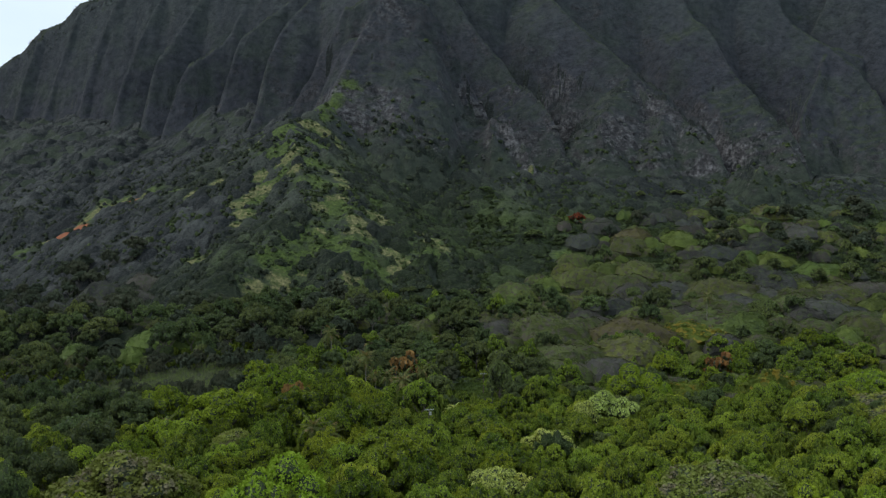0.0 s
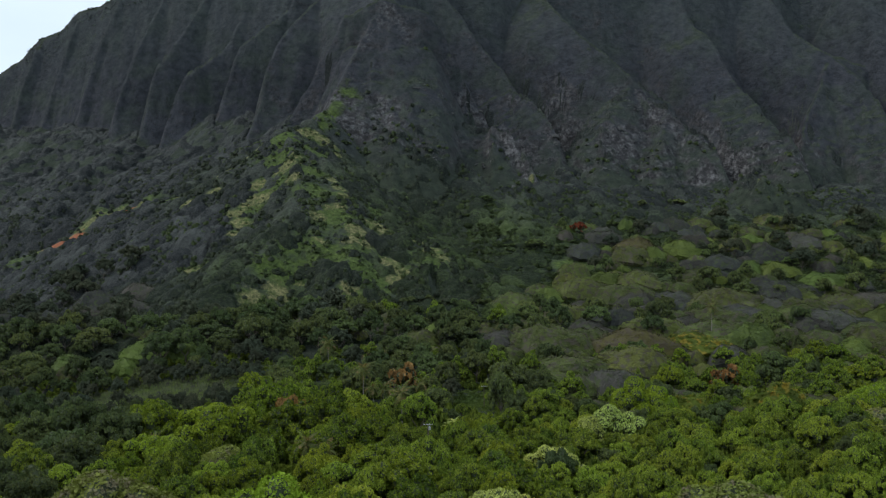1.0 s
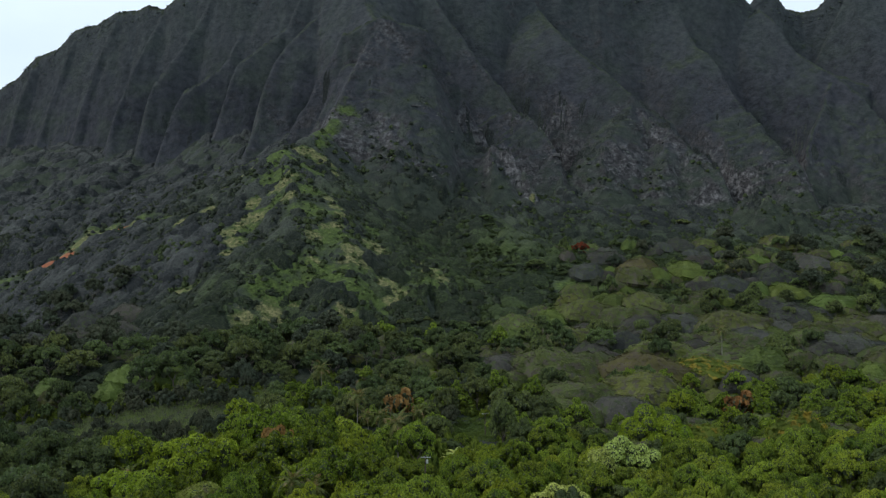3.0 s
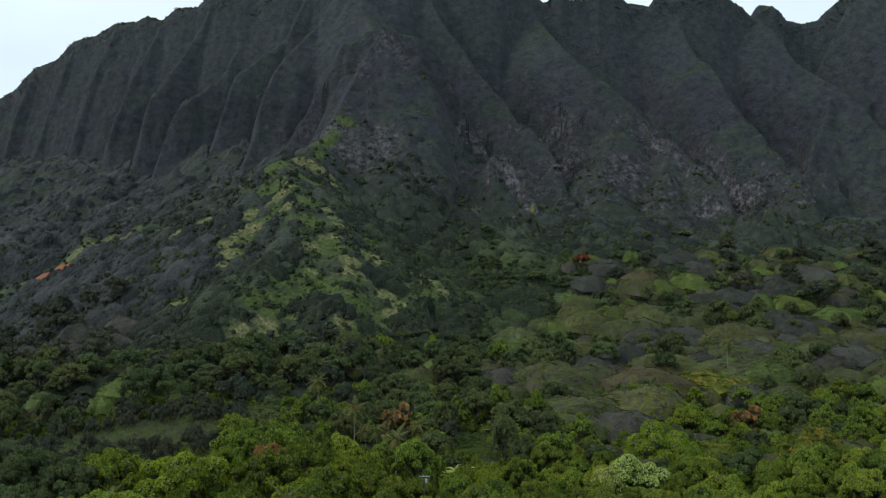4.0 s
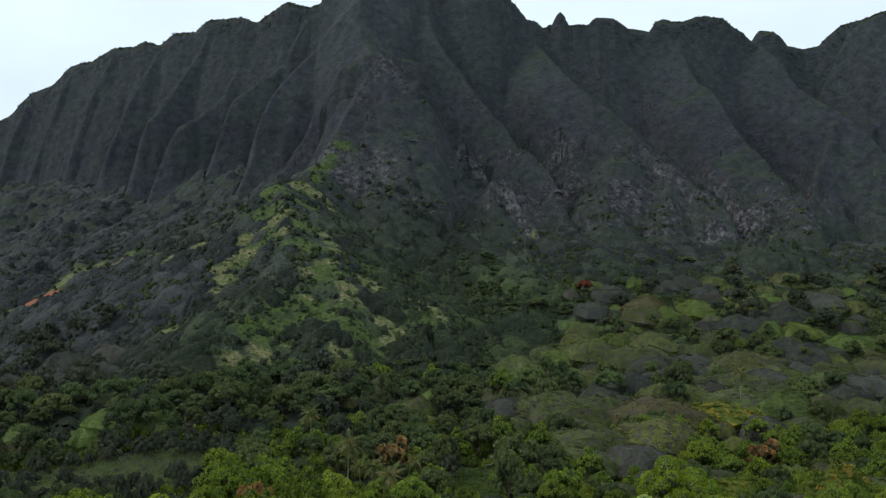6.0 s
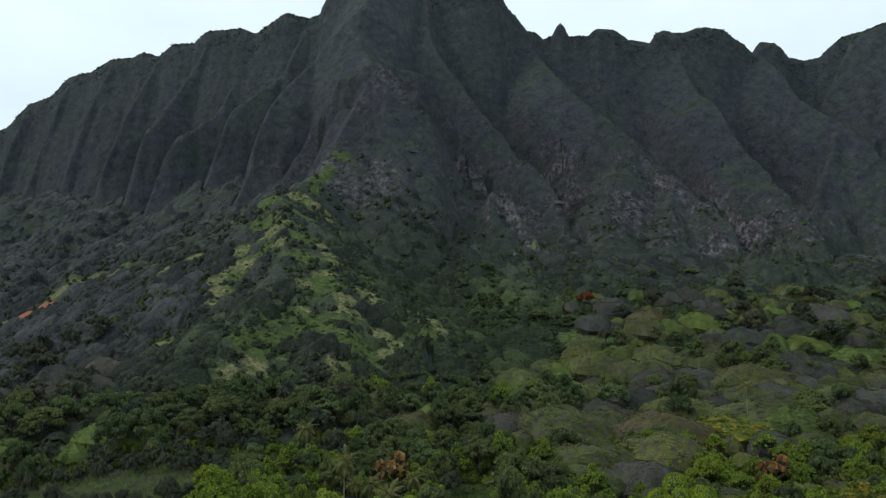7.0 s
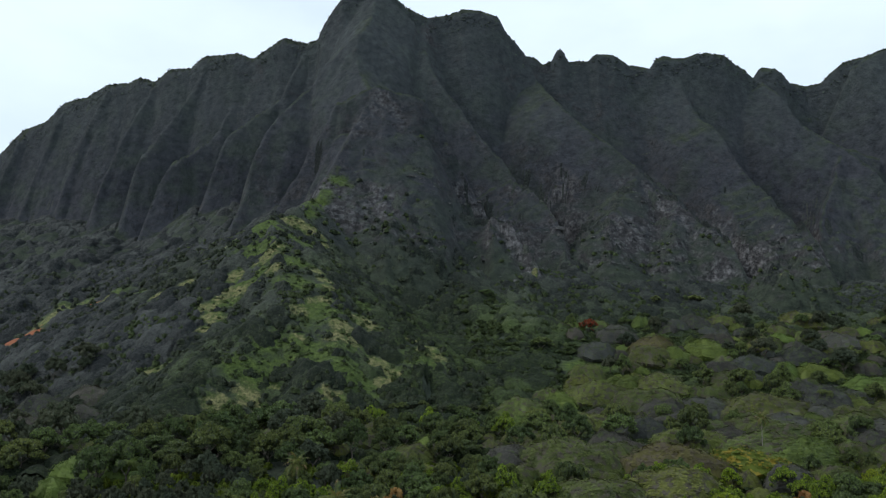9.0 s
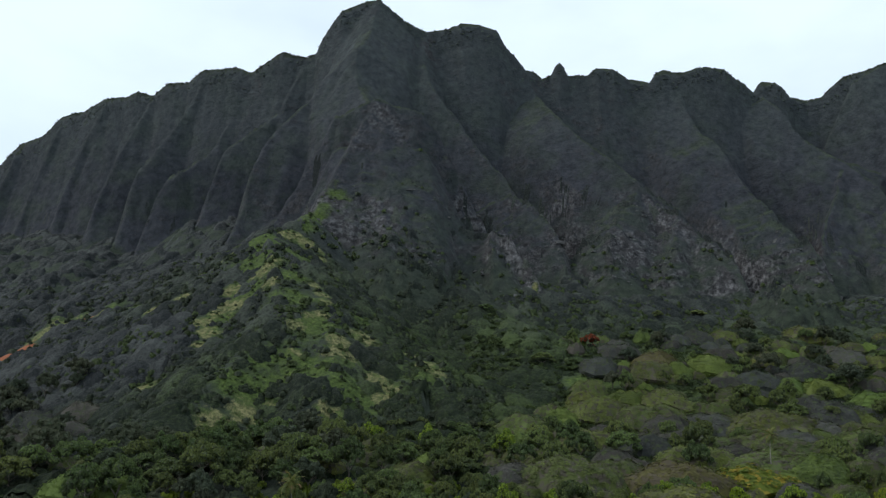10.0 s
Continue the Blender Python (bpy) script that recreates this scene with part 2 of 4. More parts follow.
SCRUB_MIX = foliage("hillside_scrub_leaves", (0.018, 0.025, 0.018), (0.062, 0.076, 0.044), tint=True, grain=0.25)
WOODS_MIX = foliage("far_woods_leaves", (0.024, 0.036, 0.017), (0.08, 0.106, 0.038), tint=True, grain=0.25)
GREY_SCRUB = foliage("grey_green_scrub_leaves", (0.042, 0.047, 0.042), (0.12, 0.126, 0.104), tint=True)
FACE_SCRUB = foliage("cliff_scrub_leaves", (0.04, 0.05, 0.042), (0.1, 0.118, 0.092), tint=True)
REEDS = foliage("tall_grey_green_grass", (0.07, 0.085, 0.045), (0.2, 0.22, 0.12), (0.174, 0.232, 0.058), 0.35, 0.8, 0.2, tint=True)
# Shade inside the crowns, put into the colour of their core clumps.
CORE_SHADE = plain("painted_crown_shade", (0.025, 0.036, 0.014), (0.055, 0.07, 0.028), 9.0)
UNDER = foliage("undergrowth_leaves", (0.036, 0.06, 0.012), (0.2, 0.25, 0.035), tint=True, grain=0.6)


# ---- the land ----
def lattice(ix, iy, seed):
    n = (ix.astype(np.int64) * 374761393 + iy.astype(np.int64) * 668265263 + seed * 982451653) & 0x7FFFFFFF
    n = ((n ^ (n >> 13)) * 1274126177) & 0x7FFFFFFF
    return ((n ^ (n >> 16)) & 0xFFFF) / 65535.0


def value_noise(x, y, seed):
    ix, iy = np.floor(x), np.floor(y)
    fx, fy = x - ix, y - iy
    fx, fy = fx * fx * (3 - 2 * fx), fy * fy * (3 - 2 * fy)
    a, b = lattice(ix, iy, seed), lattice(ix + 1, iy, seed)
    c, d = lattice(ix, iy + 1, seed), lattice(ix + 1, iy + 1, seed)
    return (a + (b - a) * fx) * (1 - fy) + (c + (d - c) * fx) * fy


def fractal(x, y, seed, octaves=4):
    """Fractal noise between about -1 and 1."""
    total, amp, norm = 0.0, 1.0, 0.0
    for k in range(octaves):
        total = total + amp * (2 * value_noise(x * 2**k, y * 2**k, seed + 17 * k) - 1)
        norm += amp
        amp *= 0.5
    return total / norm * 1.5


def ridged(x, y, seed, octaves=3):
    total, amp, norm = 0.0, 1.0, 0.0
    for k in range(octaves):
        total = total + amp * (1 - np.abs(2 * value_noise(x * 2**k, y * 2**k, seed + 31 * k) - 1))
        norm += amp
        amp *= 0.5
    return total / norm


# The skyline of the range, west to east, and the spurs that come down from it: x, y, z.
CREST_WEST = [(-672, 1250, 363), (-619, 1235, 392), (-586, 1220, 417), (-549, 1205, 425), (-519, 1195, 450), (-482, 1180, 453), (-450, 1165, 464), (-416, 1155, 463), (-400, 1147, 468), (-377, 1140, 459), (-356, 1130, 472), (-324, 1120, 470), (-304, 1110, 483), (-260, 1095, 481), (-236, 1085, 471), (-196, 1075, 493), (-166, 1070, 484)]
CREST_PEAK = [(-152, 1065, 487), (-145, 1060, 504), (-131, 1055, 524), (-120, 1050, 537), (-89, 1050, 550), (-74, 1050, 552), (-61, 1050, 541), (-40, 1060, 527), (-16, 1065, 518), (9, 1065, 522), (27, 1060, 528), (51, 1060, 526), (72, 1060, 518), (82, 1065, 501), (98, 1075, 486), (109, 1080, 473), (120, 1082, 472)]
CREST_MID = [(130, 1082, 463), (141, 1080, 468), (146, 1080, 479), (149, 1080, 483), (153, 1080, 483), (157, 1080, 477), (162, 1080, 467), (187, 1080, 468), (197, 1078, 477), (218, 1078, 476), (236, 1078, 464), (264, 1078, 458), (272, 1078, 471), (282, 1078, 475), (307, 1078, 472), (325, 1078, 479), (357, 1078, 477), (368, 1080, 468), (386, 1085, 461)]
CREST_EAST = [(397, 1088, 450), (406, 1088, 464), (423, 1085, 464), (433, 1085, 457), (444, 1090, 447), (464, 1092, 442), (482, 1085, 444), (491, 1080, 454), (504, 1075, 465), (520, 1070, 469), (539, 1065, 474), (553, 1060, 479), (627, 1050, 498), (740, 1040, 509)]
CREST = np.array(CREST_WEST + CREST_PEAK + CREST_MID + CREST_EAST, float)
SPURS = []


FACETS = []


def spur(west, east, points, round_off=2.0):
    """A short ridge along the points, whose flanks fall at those slopes."""
    SPURS.append((west, east, np.array(points, float), round_off))


def facet(west, east, points, front=1.5):
    """A great spur that runs down southwards: its flanks fall at those slopes to the west and the east, its foot at the slope in front."""
    FACETS.append((west, east, np.array(points[::-1], float), front))


# the peak and the rock pyramid under it
facet(1.1, 1.0, [(-76, 1048, 547), (-80, 1015, 493), (-92, 980, 456), (-94, 962, 420), (-84, 935, 390), (-71, 905, 366)])  # peak rib
facet(1.9, 0.3, [(-61, 889, 361), (-68, 883, 343), (-76, 875, 327), (-84, 862, 305), (-92, 850, 285), (-98, 838, 264), (-103, 815, 241)])  # pyramid, west edge
facet(0.35, 2.2, [(-61, 889, 361), (-49, 882, 337), (-36, 874, 314), (-22, 866, 292), (-11, 858, 270), (0, 850, 249), (8, 845, 234)])  # pyramid, east edge
facet(0.45, 0.45, [(-58, 874, 321), (-52, 852, 284), (-47, 825, 245), (-43, 795, 210), (-42, 768, 184), (-40, 745, 158)])  # pyramid, front
# the west fins
facet(4.2, 0.6, [(-117, 1015, 450), (-146, 975, 388), (-168, 948, 359), (-182, 932, 332), (-190, 920, 307), (-195, 915, 284), (-198, 908, 259), (-201, 890, 229)])
facet(4.2, 0.6, [(-166, 1066, 470), (-187, 1045, 407), (-222, 1025, 371), (-243, 1010, 351), (-249, 1000, 326), (-254, 994, 302), (-259, 988, 281), (-261, 970, 242)])
facet(4.2, 0.6, [(-225, 1082, 462), (-252, 1080, 415), (-274, 1050, 358), (-296, 1040, 334), (-313, 1032, 318), (-322, 1026, 296), (-327, 1018, 271), (-331, 1005, 240)])
facet(4.2, 0.6, [(-304, 1105, 460), (-335, 1090, 389), (-347, 1078, 361), (-362, 1072, 340), (-366, 1066, 317), (-368, 1058, 287), (-371, 1040, 248)])
facet(4.2, 0.6, [(-377, 1135, 450), (-392, 1115, 402), (-403, 1100, 361), (-409, 1092, 334), (-417, 1086, 307), (-417, 1078, 284), (-412, 1060, 250)])
facet(4.2, 0.6, [(-450, 1160, 450), (-470, 1150, 380), (-482, 1142, 330), (-486, 1125, 270), (-484, 1110, 240)])
facet(4.2, 0.6, [(-519, 1188, 436), (-536, 1178, 360), (-545, 1165, 300), (-548, 1145, 250)])
facet(4.2, 0.6, [(-586, 1212, 405), (-600, 1200, 340), (-606, 1180, 260)])
# the spurs east of the peak
facet(0.55, 2.4, [(-16, 1058, 508), (-18, 1030, 462), (-8, 1002, 424), (9, 985, 390), (24, 972, 362), (45, 955, 329), (62, 942, 305), (76, 930, 281), (79, 920, 258)])
facet(0.55, 2.4, [(75, 925, 276), (92, 918, 266), (102, 905, 251), (109, 895, 237), (115, 885, 224), (118, 865, 196)])
facet(0.55, 2.4, [(108, 1078, 466), (122, 1055, 428), (135, 1010, 390), (148, 987, 368), (169, 965, 337), (189, 948, 313), (208, 930, 288), (222, 918, 267), (241, 905, 246), (253, 893, 229), (267, 872, 205), (277, 855, 190), (279, 838, 166)])
facet(0.75, 0.6, [(208, 930, 284), (175, 890, 234), (159, 860, 200), (157, 825, 166)])
facet(0.6, 0.8, [(241, 905, 244), (229, 880, 214), (216, 845, 178)])
facet(0.55, 2.4, [(296, 1070, 440), (308, 1035, 376), (318, 1012, 357), (326, 994, 331), (333, 980, 308), (340, 968, 290), (350, 950, 270), (354, 925, 245), (364, 905, 227), (368, 890, 212), (367, 868, 186), (365, 845, 162)])
facet(0.55, 2.4, [(408, 1078, 440), (417, 1060, 416), (423, 1045, 390), (435, 1030, 367), (448, 1018, 353), (461, 1005, 339), (471, 990, 318), (481, 975, 301), (492, 955, 272), (488, 905, 212)])
facet(2.2, 0.4, [(461, 1005, 336), (436, 975, 292), (410, 950, 248), (387, 915, 200)])
facet(0.55, 2.4, [(552, 1058, 477), (565, 1010, 382), (570, 950, 292), (561, 880, 206)])
spur(1.3, 1.6, [(290, 812, 166), (298, 785, 156), (310, 780, 148), (326, 770, 138), (334, 764, 126)], 3.0)  # outcrop
# ledge, pinnacles and aprons at the foot of the cliffs
spur(1.5, 1.5, [(-40, 770, 182), (-27, 800, 209), (-3, 845, 219), (34, 850, 215), (49, 842, 216)], 3.0)
spur(3.2, 3.0, [(19, 885, 250), (27, 875, 234), (32, 865, 222)], 1.0)
spur(2.4, 3.0, [(49, 838, 221), (66, 826, 204), (77, 812, 186), (85, 797, 166)], 1.5)
spur(3.0, 1.3, [(49, 838, 220), (45, 818, 197), (45, 798, 167)], 2.0)
spur(0.9, 0.9, [(-5, 835, 203), (15, 795, 168), (30, 745, 128)], 10.0)
spur(0.9, 0.9, [(110, 900, 200), (125, 830, 165), (130, 780, 140)], 8.0)

# The grass-topped hill, its shoulder and arms, all well rounded.
HILLS = [
    (1.0, 1.3, [(-111, 780, 219), (-118, 762, 205), (-125, 750, 198), (-138, 737, 193), (-119, 708, 170), (-97, 690, 153), (-78, 654, 130), (-66, 615, 106), (-60, 570, 78)], 9.0),
    (0.8, 1.1, [(-121, 752, 197), (-104, 752, 189), (-93, 745, 178)], 5.0),
    (0.6, 0.8, [(-78, 654, 130), (-48, 640, 104), (-7, 622, 89), (22, 598, 68)], 14.0),
    (0.75, 0.7, [(-138, 737, 193), (-165, 728, 166), (-193, 712, 139), (-231, 718, 132), (-280, 745, 124), (-318, 728, 98), (-353, 715, 82)], 10.0),
    (0.6, 0.6, [(15, 765, 150), (58, 716, 120), (88, 690, 104)], 12.0),
]
HILLS = [(w, e, np.array(p, float), r) for w, e, p, r in HILLS]


def valley(x, y):
    """The floor of the valley and the long slope up to the foot of the cliffs."""
    back = y - 0.5 * np.maximum(0, -x - 100)
    east = np.clip((x + 120) / 90, 0, 1)
    back = np.where(back > 830, 830 + (back - 830) * (1 - 0.68 * east), back)
    z = np.interp(back, [-400, 0, 150, 300, 345, 385, 430, 530, 620, 700, 750, 800, 850, 900, 950, 1000, 1100],
                  [4, 10, 14, 13, 14, 20, 31, 42, 72, 100, 118, 138, 160, 200, 245, 290, 320])
    z = z - 10 * np.clip((-x - 60) / 100, 0, 1) * np.clip(1 - np.abs(y - 380) / 170, 0, 1)
    z = z + 20 * np.exp(-(((x - 60) / 95) ** 2) - ((y - 805) / 55) ** 2)
    apron = np.interp(x, [-700, -353, -231, -160], [50, 82, 128, 146]) + 0.48 * (np.minimum(y, 1160) - 715) + 12 * fractal(x / 38, y / 80, 95, 3)
    share = np.clip((-x - 118) / 45, 0, 1) * np.clip((y - 690) / 60, 0, 1)
    return z + share * np.maximum(0, apron - z)


def near_line(x, y, points, reach):
    d = np.full(np.shape(x), 1e9)
    for a, b in zip(points[:-1], points[1:]):
        dx, dy = b[0] - a[0], b[1] - a[1]
        t = np.clip(((x - a[0]) * dx + (y - a[1]) * dy) / (dx * dx + dy * dy + 1e-6), 0, 1)
        d = np.minimum(d, np.hypot(x - a[0] - t * dx, y - a[1] - t * dy))
    return np.clip(1 - d / reach, 0, 1)


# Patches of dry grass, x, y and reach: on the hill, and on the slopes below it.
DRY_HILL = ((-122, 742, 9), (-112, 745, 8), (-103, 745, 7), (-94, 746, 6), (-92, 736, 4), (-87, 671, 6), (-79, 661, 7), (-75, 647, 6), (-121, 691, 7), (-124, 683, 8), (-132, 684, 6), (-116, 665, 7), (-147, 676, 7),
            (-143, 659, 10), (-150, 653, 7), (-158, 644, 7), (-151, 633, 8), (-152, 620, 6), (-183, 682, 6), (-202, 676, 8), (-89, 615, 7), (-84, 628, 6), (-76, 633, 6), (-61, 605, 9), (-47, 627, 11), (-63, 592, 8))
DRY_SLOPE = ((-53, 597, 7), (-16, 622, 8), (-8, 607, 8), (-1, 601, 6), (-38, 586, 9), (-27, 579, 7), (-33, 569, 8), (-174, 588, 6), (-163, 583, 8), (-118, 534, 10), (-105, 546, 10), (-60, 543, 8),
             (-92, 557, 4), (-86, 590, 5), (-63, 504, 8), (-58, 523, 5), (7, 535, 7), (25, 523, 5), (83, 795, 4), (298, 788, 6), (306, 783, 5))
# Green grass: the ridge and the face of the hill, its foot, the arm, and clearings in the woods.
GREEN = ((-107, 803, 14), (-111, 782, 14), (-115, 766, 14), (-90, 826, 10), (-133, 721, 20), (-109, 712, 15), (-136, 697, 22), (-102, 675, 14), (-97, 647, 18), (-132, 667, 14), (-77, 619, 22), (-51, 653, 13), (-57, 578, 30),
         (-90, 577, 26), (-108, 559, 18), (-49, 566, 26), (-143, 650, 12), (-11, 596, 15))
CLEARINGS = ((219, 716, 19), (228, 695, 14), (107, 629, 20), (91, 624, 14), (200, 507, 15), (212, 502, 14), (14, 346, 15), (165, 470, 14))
ARM = np.array([(-160, 730), (-193, 714), (-231, 720), (-280, 745), (-318, 728), (-353, 715)], float)


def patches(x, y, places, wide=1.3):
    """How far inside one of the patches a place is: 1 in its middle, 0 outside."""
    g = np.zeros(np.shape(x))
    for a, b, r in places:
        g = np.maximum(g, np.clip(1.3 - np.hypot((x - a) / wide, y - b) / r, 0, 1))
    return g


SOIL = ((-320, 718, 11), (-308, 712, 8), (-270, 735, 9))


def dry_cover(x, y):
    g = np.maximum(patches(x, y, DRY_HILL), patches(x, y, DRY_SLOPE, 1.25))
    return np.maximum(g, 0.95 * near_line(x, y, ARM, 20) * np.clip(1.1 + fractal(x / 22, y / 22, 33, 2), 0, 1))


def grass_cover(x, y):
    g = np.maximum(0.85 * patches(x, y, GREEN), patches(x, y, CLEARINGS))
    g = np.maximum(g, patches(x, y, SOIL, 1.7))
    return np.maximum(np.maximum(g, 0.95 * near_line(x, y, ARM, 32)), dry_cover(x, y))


def tent(x, y, west, east, points, round_off):
    best = np.full(np.shape(x), -1e3)
    for a, b in zip(points[:-1], points[1:]):
        dx, dy = b[0] - a[0], b[1] - a[1]
        t = np.clip(((x - a[0]) * dx + (y - a[1]) * dy) / (dx * dx + dy * dy + 1e-6), 0, 1)
        d = np.hypot(x - a[0] - t * dx, y - a[1] - t * dy)
        slope = np.where(x < a[0] + t * dx, west, east)
        best = np.maximum(best, a[2] + t * (b[2] - a[2]) - slope * (np.sqrt(d * d + round_off**2) - round_off))
    return best


def section(x, y, west, east, points, front):
    px, pz = np.interp(y, points[:, 1], points[:, 0]), np.interp(y, points[:, 1], points[:, 2])
    d = np.abs(x - px)
    z = pz - np.where(x < px, west, east) * (np.sqrt(d * d + 4.0) - 2.0)
    z = z - 1.6 * np.maximum(0, d - 45)
    return z - front * np.maximum(0, points[0, 1] - y) - 1.2 * np.maximum(0, y - points[-1, 1])


def swell_over(a, b, k):
    """The higher of two surfaces, with the fold between them filled over k metres."""
    h = np.clip(0.5 + 0.5 * (a - b) / k, 0, 1)
    return b + (a - b) * h + k * h * (1 - h)


def height(x, y):
    """The height of the land at x, y."""
    x, y = np.asarray(x, float), np.asarray(y, float)
    far = np.clip((y - 560) / 200, 0, 1)
    wx = x + far * (2.6 * fractal(x / 48, y / 48, 1, 3) + 1.2 * fractal(x / 11, y / 11, 2, 2))
    wy = y + far * (2.6 * fractal(x / 48, y / 48, 3, 3) + 1.2 * fractal(x / 11, y / 11, 4, 2))
    low = valley(wx, wy) + (1.2 + 2.0 * far) * fractal(x / 60, y / 60, 5)
    cy = np.interp(x, CREST[:, 0], CREST[:, 1])
    cz = np.interp(x, CREST[:, 0], CREST[:, 2])
    smooth_z = np.interp(wx, CREST[::4, 0], CREST[::4, 2])
    gap = cy - wy
    share = np.exp(-np.abs(gap) / 25)
    top = cz * share + smooth_z * (1 - share)
    wall = np.where(gap > 0, top - 3.2 * gap - (14 + 12 * np.clip((-x - 140) / 60, 0, 1)) * (1 - np.exp(-gap / 10)), cz + 1.1 * gap)
    wall = np.where((gap > -3) & (gap < 0), cz, wall)
    steep = wall
    for west, east, points, round_off in SPURS:
        steep = np.maximum(steep, tent(wx, wy, west, east, points, round_off))
    for west, east, points, front in FACETS:
        steep = np.maximum(steep, section(wx, wy, west, east, points, front))
    hill = np.full(np.shape(x), -1e3)
    for west, east, points, round_off in HILLS:
        hill = swell_over(tent(0.5 * (x + wx), 0.5 * (y + wy), west, east, points, round_off), hill, 6.0)
    behind = cz + 0.9 * (cy - y)
    low = swell_over(hill, low, 9.0)
    up = np.clip((steep - low) / 25, 0, 1)
    z = swell_over(steep, low, 5.0)
    # gullies that run down the faces, side ribs, broken rock and level basalt beds on the lower cliffs
    flutes = ridged(wx / 24, wy / 90, 8) - 0.55
    lower = np.clip((330 - z) / 110, 0.15, 1) * np.clip((x + 130) / 60, 0.3, 1)
    crags = lower * (6.5 * (ridged(x / 17, y / 17, 12) - 0.5) + 2.6 * fractal(x / 6, y / 6, 13, 2))
    z = z + up * np.clip(gap / 25, 0, 1) * (3.2 * flutes + 3.2 * fractal(x / 38, y / 38, 10, 3) + 1.3 * fractal(x / 10, y / 10, 9, 3) + crags)
    beds = 11 + 2.5 * fractal(x / 120, y / 120, 11, 2)
    step = z / beds
    saw = step - np.floor(step)
    z = z + up * np.clip((400 - z) / 170, 0.15, 0.9) * np.clip(0.5 + 0.8 * fractal(x / 34, y / 34, 14, 2), 0.05, 1.0) * beds * (saw**3 - saw)
    bushy = np.clip((y - 420) / 60, 0, 1) * np.clip(1.3 - up, 0, 1) * np.clip(1.2 - 1.5 * grass_cover(x, y), 0.15, 1)
    z = z + bushy * (0.9 * ridged(x / 11 + 0.3 * wy / 40, y / 13, 61, 2) + 0.6 * fractal(x / 5.5, y / 6, 62, 2) - 0.6)
    z = np.where(y > cy, np.minimum(z, behind + 2), z)
    return np.maximum(z, -2)


def grid_lines(parts):
    out = []
    for a, b, s in parts:
        out.append(np.arange(a, b, s))
    return np.concatenate(out)


def mesh_from(name, verts, quads=None, tris=None, smooth=False, material=None, floats=None, inner=0):
    """A mesh from arrays of vertices and faces."""
    me = bpy.data.meshes.new(name)
    quads = np.zeros((0, 4), int) if quads is None else quads
    tris = np.zeros((0, 3), int) if tris is None else tris
    me.vertices.add(len(verts))
    me.vertices.foreach_set("co", np.asarray(verts, np.float32).ravel())
    loops = np.concatenate([quads.ravel(), tris.ravel()]).astype(np.int32)
    me.loops.add(len(loops))
    me.loops.foreach_set("vertex_index", loops)
    total = np.concatenate([np.full(len(quads), 4), np.full(len(tris), 3)]).astype(np.int32)
    me.polygons.add(len(total))
    me.polygons.foreach_set("loop_start", (np.cumsum(total) - total).astype(np.int32))
    me.polygons.foreach_set("loop_total", total)
    me.polygons.foreach_set("use_smooth", np.full(len(total), smooth, bool))
    for key, values in (floats or {}).items():
        me.attributes.new(key, "FLOAT", "POINT").data.foreach_set("value", np.asarray(values, np.float32))
    me.update(calc_edges=True)
    if material:
        me.materials.append(material)
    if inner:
        me.materials.append(CORE_SHADE)
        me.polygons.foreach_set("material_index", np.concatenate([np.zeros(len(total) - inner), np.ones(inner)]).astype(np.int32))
    return me


def make_land():
    gx = grid_lines([(-4000, -1000, 250), (-1000, -680, 40), (-680, 640, 2.2), (660, 1000, 34), (1000, 4001, 250)])
    gy = grid_lines([(-4000, -400, 400), (-400, 100, 50), (100, 480, 5), (480, 760, 2.2), (760, 940, 1.6), (940, 1260, 2.4), (1260, 1500, 30), (1500, 4001, 250)])
    X, Y = np.meshgrid(gx, gy)
    Z = height(X, Y)
    n, m = len(gx), len(gy)
    i = (np.arange(m - 1)[:, None] * n + np.arange(n - 1)[None, :]).ravel()
    quads = np.stack([i, i + 1, i + n + 1, i + n], 1)
    x, y, z = X.ravel(), Y.ravel(), Z.ravel()
    bare = 0.62 * np.clip(1 - np.abs(z - 195) / 75, 0, 1) * np.clip((y - 760) / 30, 0, 1) * np.clip((x + 110) / 40, 0, 1)
    bare = np.maximum(bare, 0.36 * near_line(x, y, np.array([(-58, 890), (-62, 850), (-66, 775)], float), 45))
    for _, _, points, _ in FACETS:
        bare = np.maximum(bare, 0.42 * near_line(x, y, points[:, :2], 12) * np.clip((x + 330) / 220, 0.25, 1))
    for line, reach, much in (([(219, 908), (256, 862), (279, 836)], 60, 0.5), ([(164, 880), (139, 825)], 45, 0.4), ([(57, 855), (84, 797)], 26, 0.95), ([(-42, 800), (34, 855)], 20, 0.4), ([(360, 885), (353, 828)], 40, 0.35), ([(-200, 920), (-196, 890)], 40, 0.4), ([(-92, 805), (-50, 800), (-42, 762)], 40, 0.75)):
        bare = np.maximum(bare, much * near_line(x, y, np.array(line, float), reach) ** 0.5)
    # Cloud and haze dimming the west fins, painted as less pale rock.
    bare = bare - 0.22 * np.clip((-x - 130) / 60, 0, 1) * np.clip((y - 850) / 30, 0, 1)
    bare = bare - 0.15 * np.clip((-x - 280) / 80, 0, 1) - 0.33 * np.clip((z - 235) / 130, 0, 1) - 1.0 * np.clip((775 - y) / 40, 0, 1)
    bare = bare - 0.9 * np.exp(-(((x - 25) / 36) ** 2) - ((y - 802) / 30) ** 2)
    bare = bare - 0.3 * np.clip((x - 300) / 60, 0, 1)
    soil = patches(x, y, SOIL, 1.5)
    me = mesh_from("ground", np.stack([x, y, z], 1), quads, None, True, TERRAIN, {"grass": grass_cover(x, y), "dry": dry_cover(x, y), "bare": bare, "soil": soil})
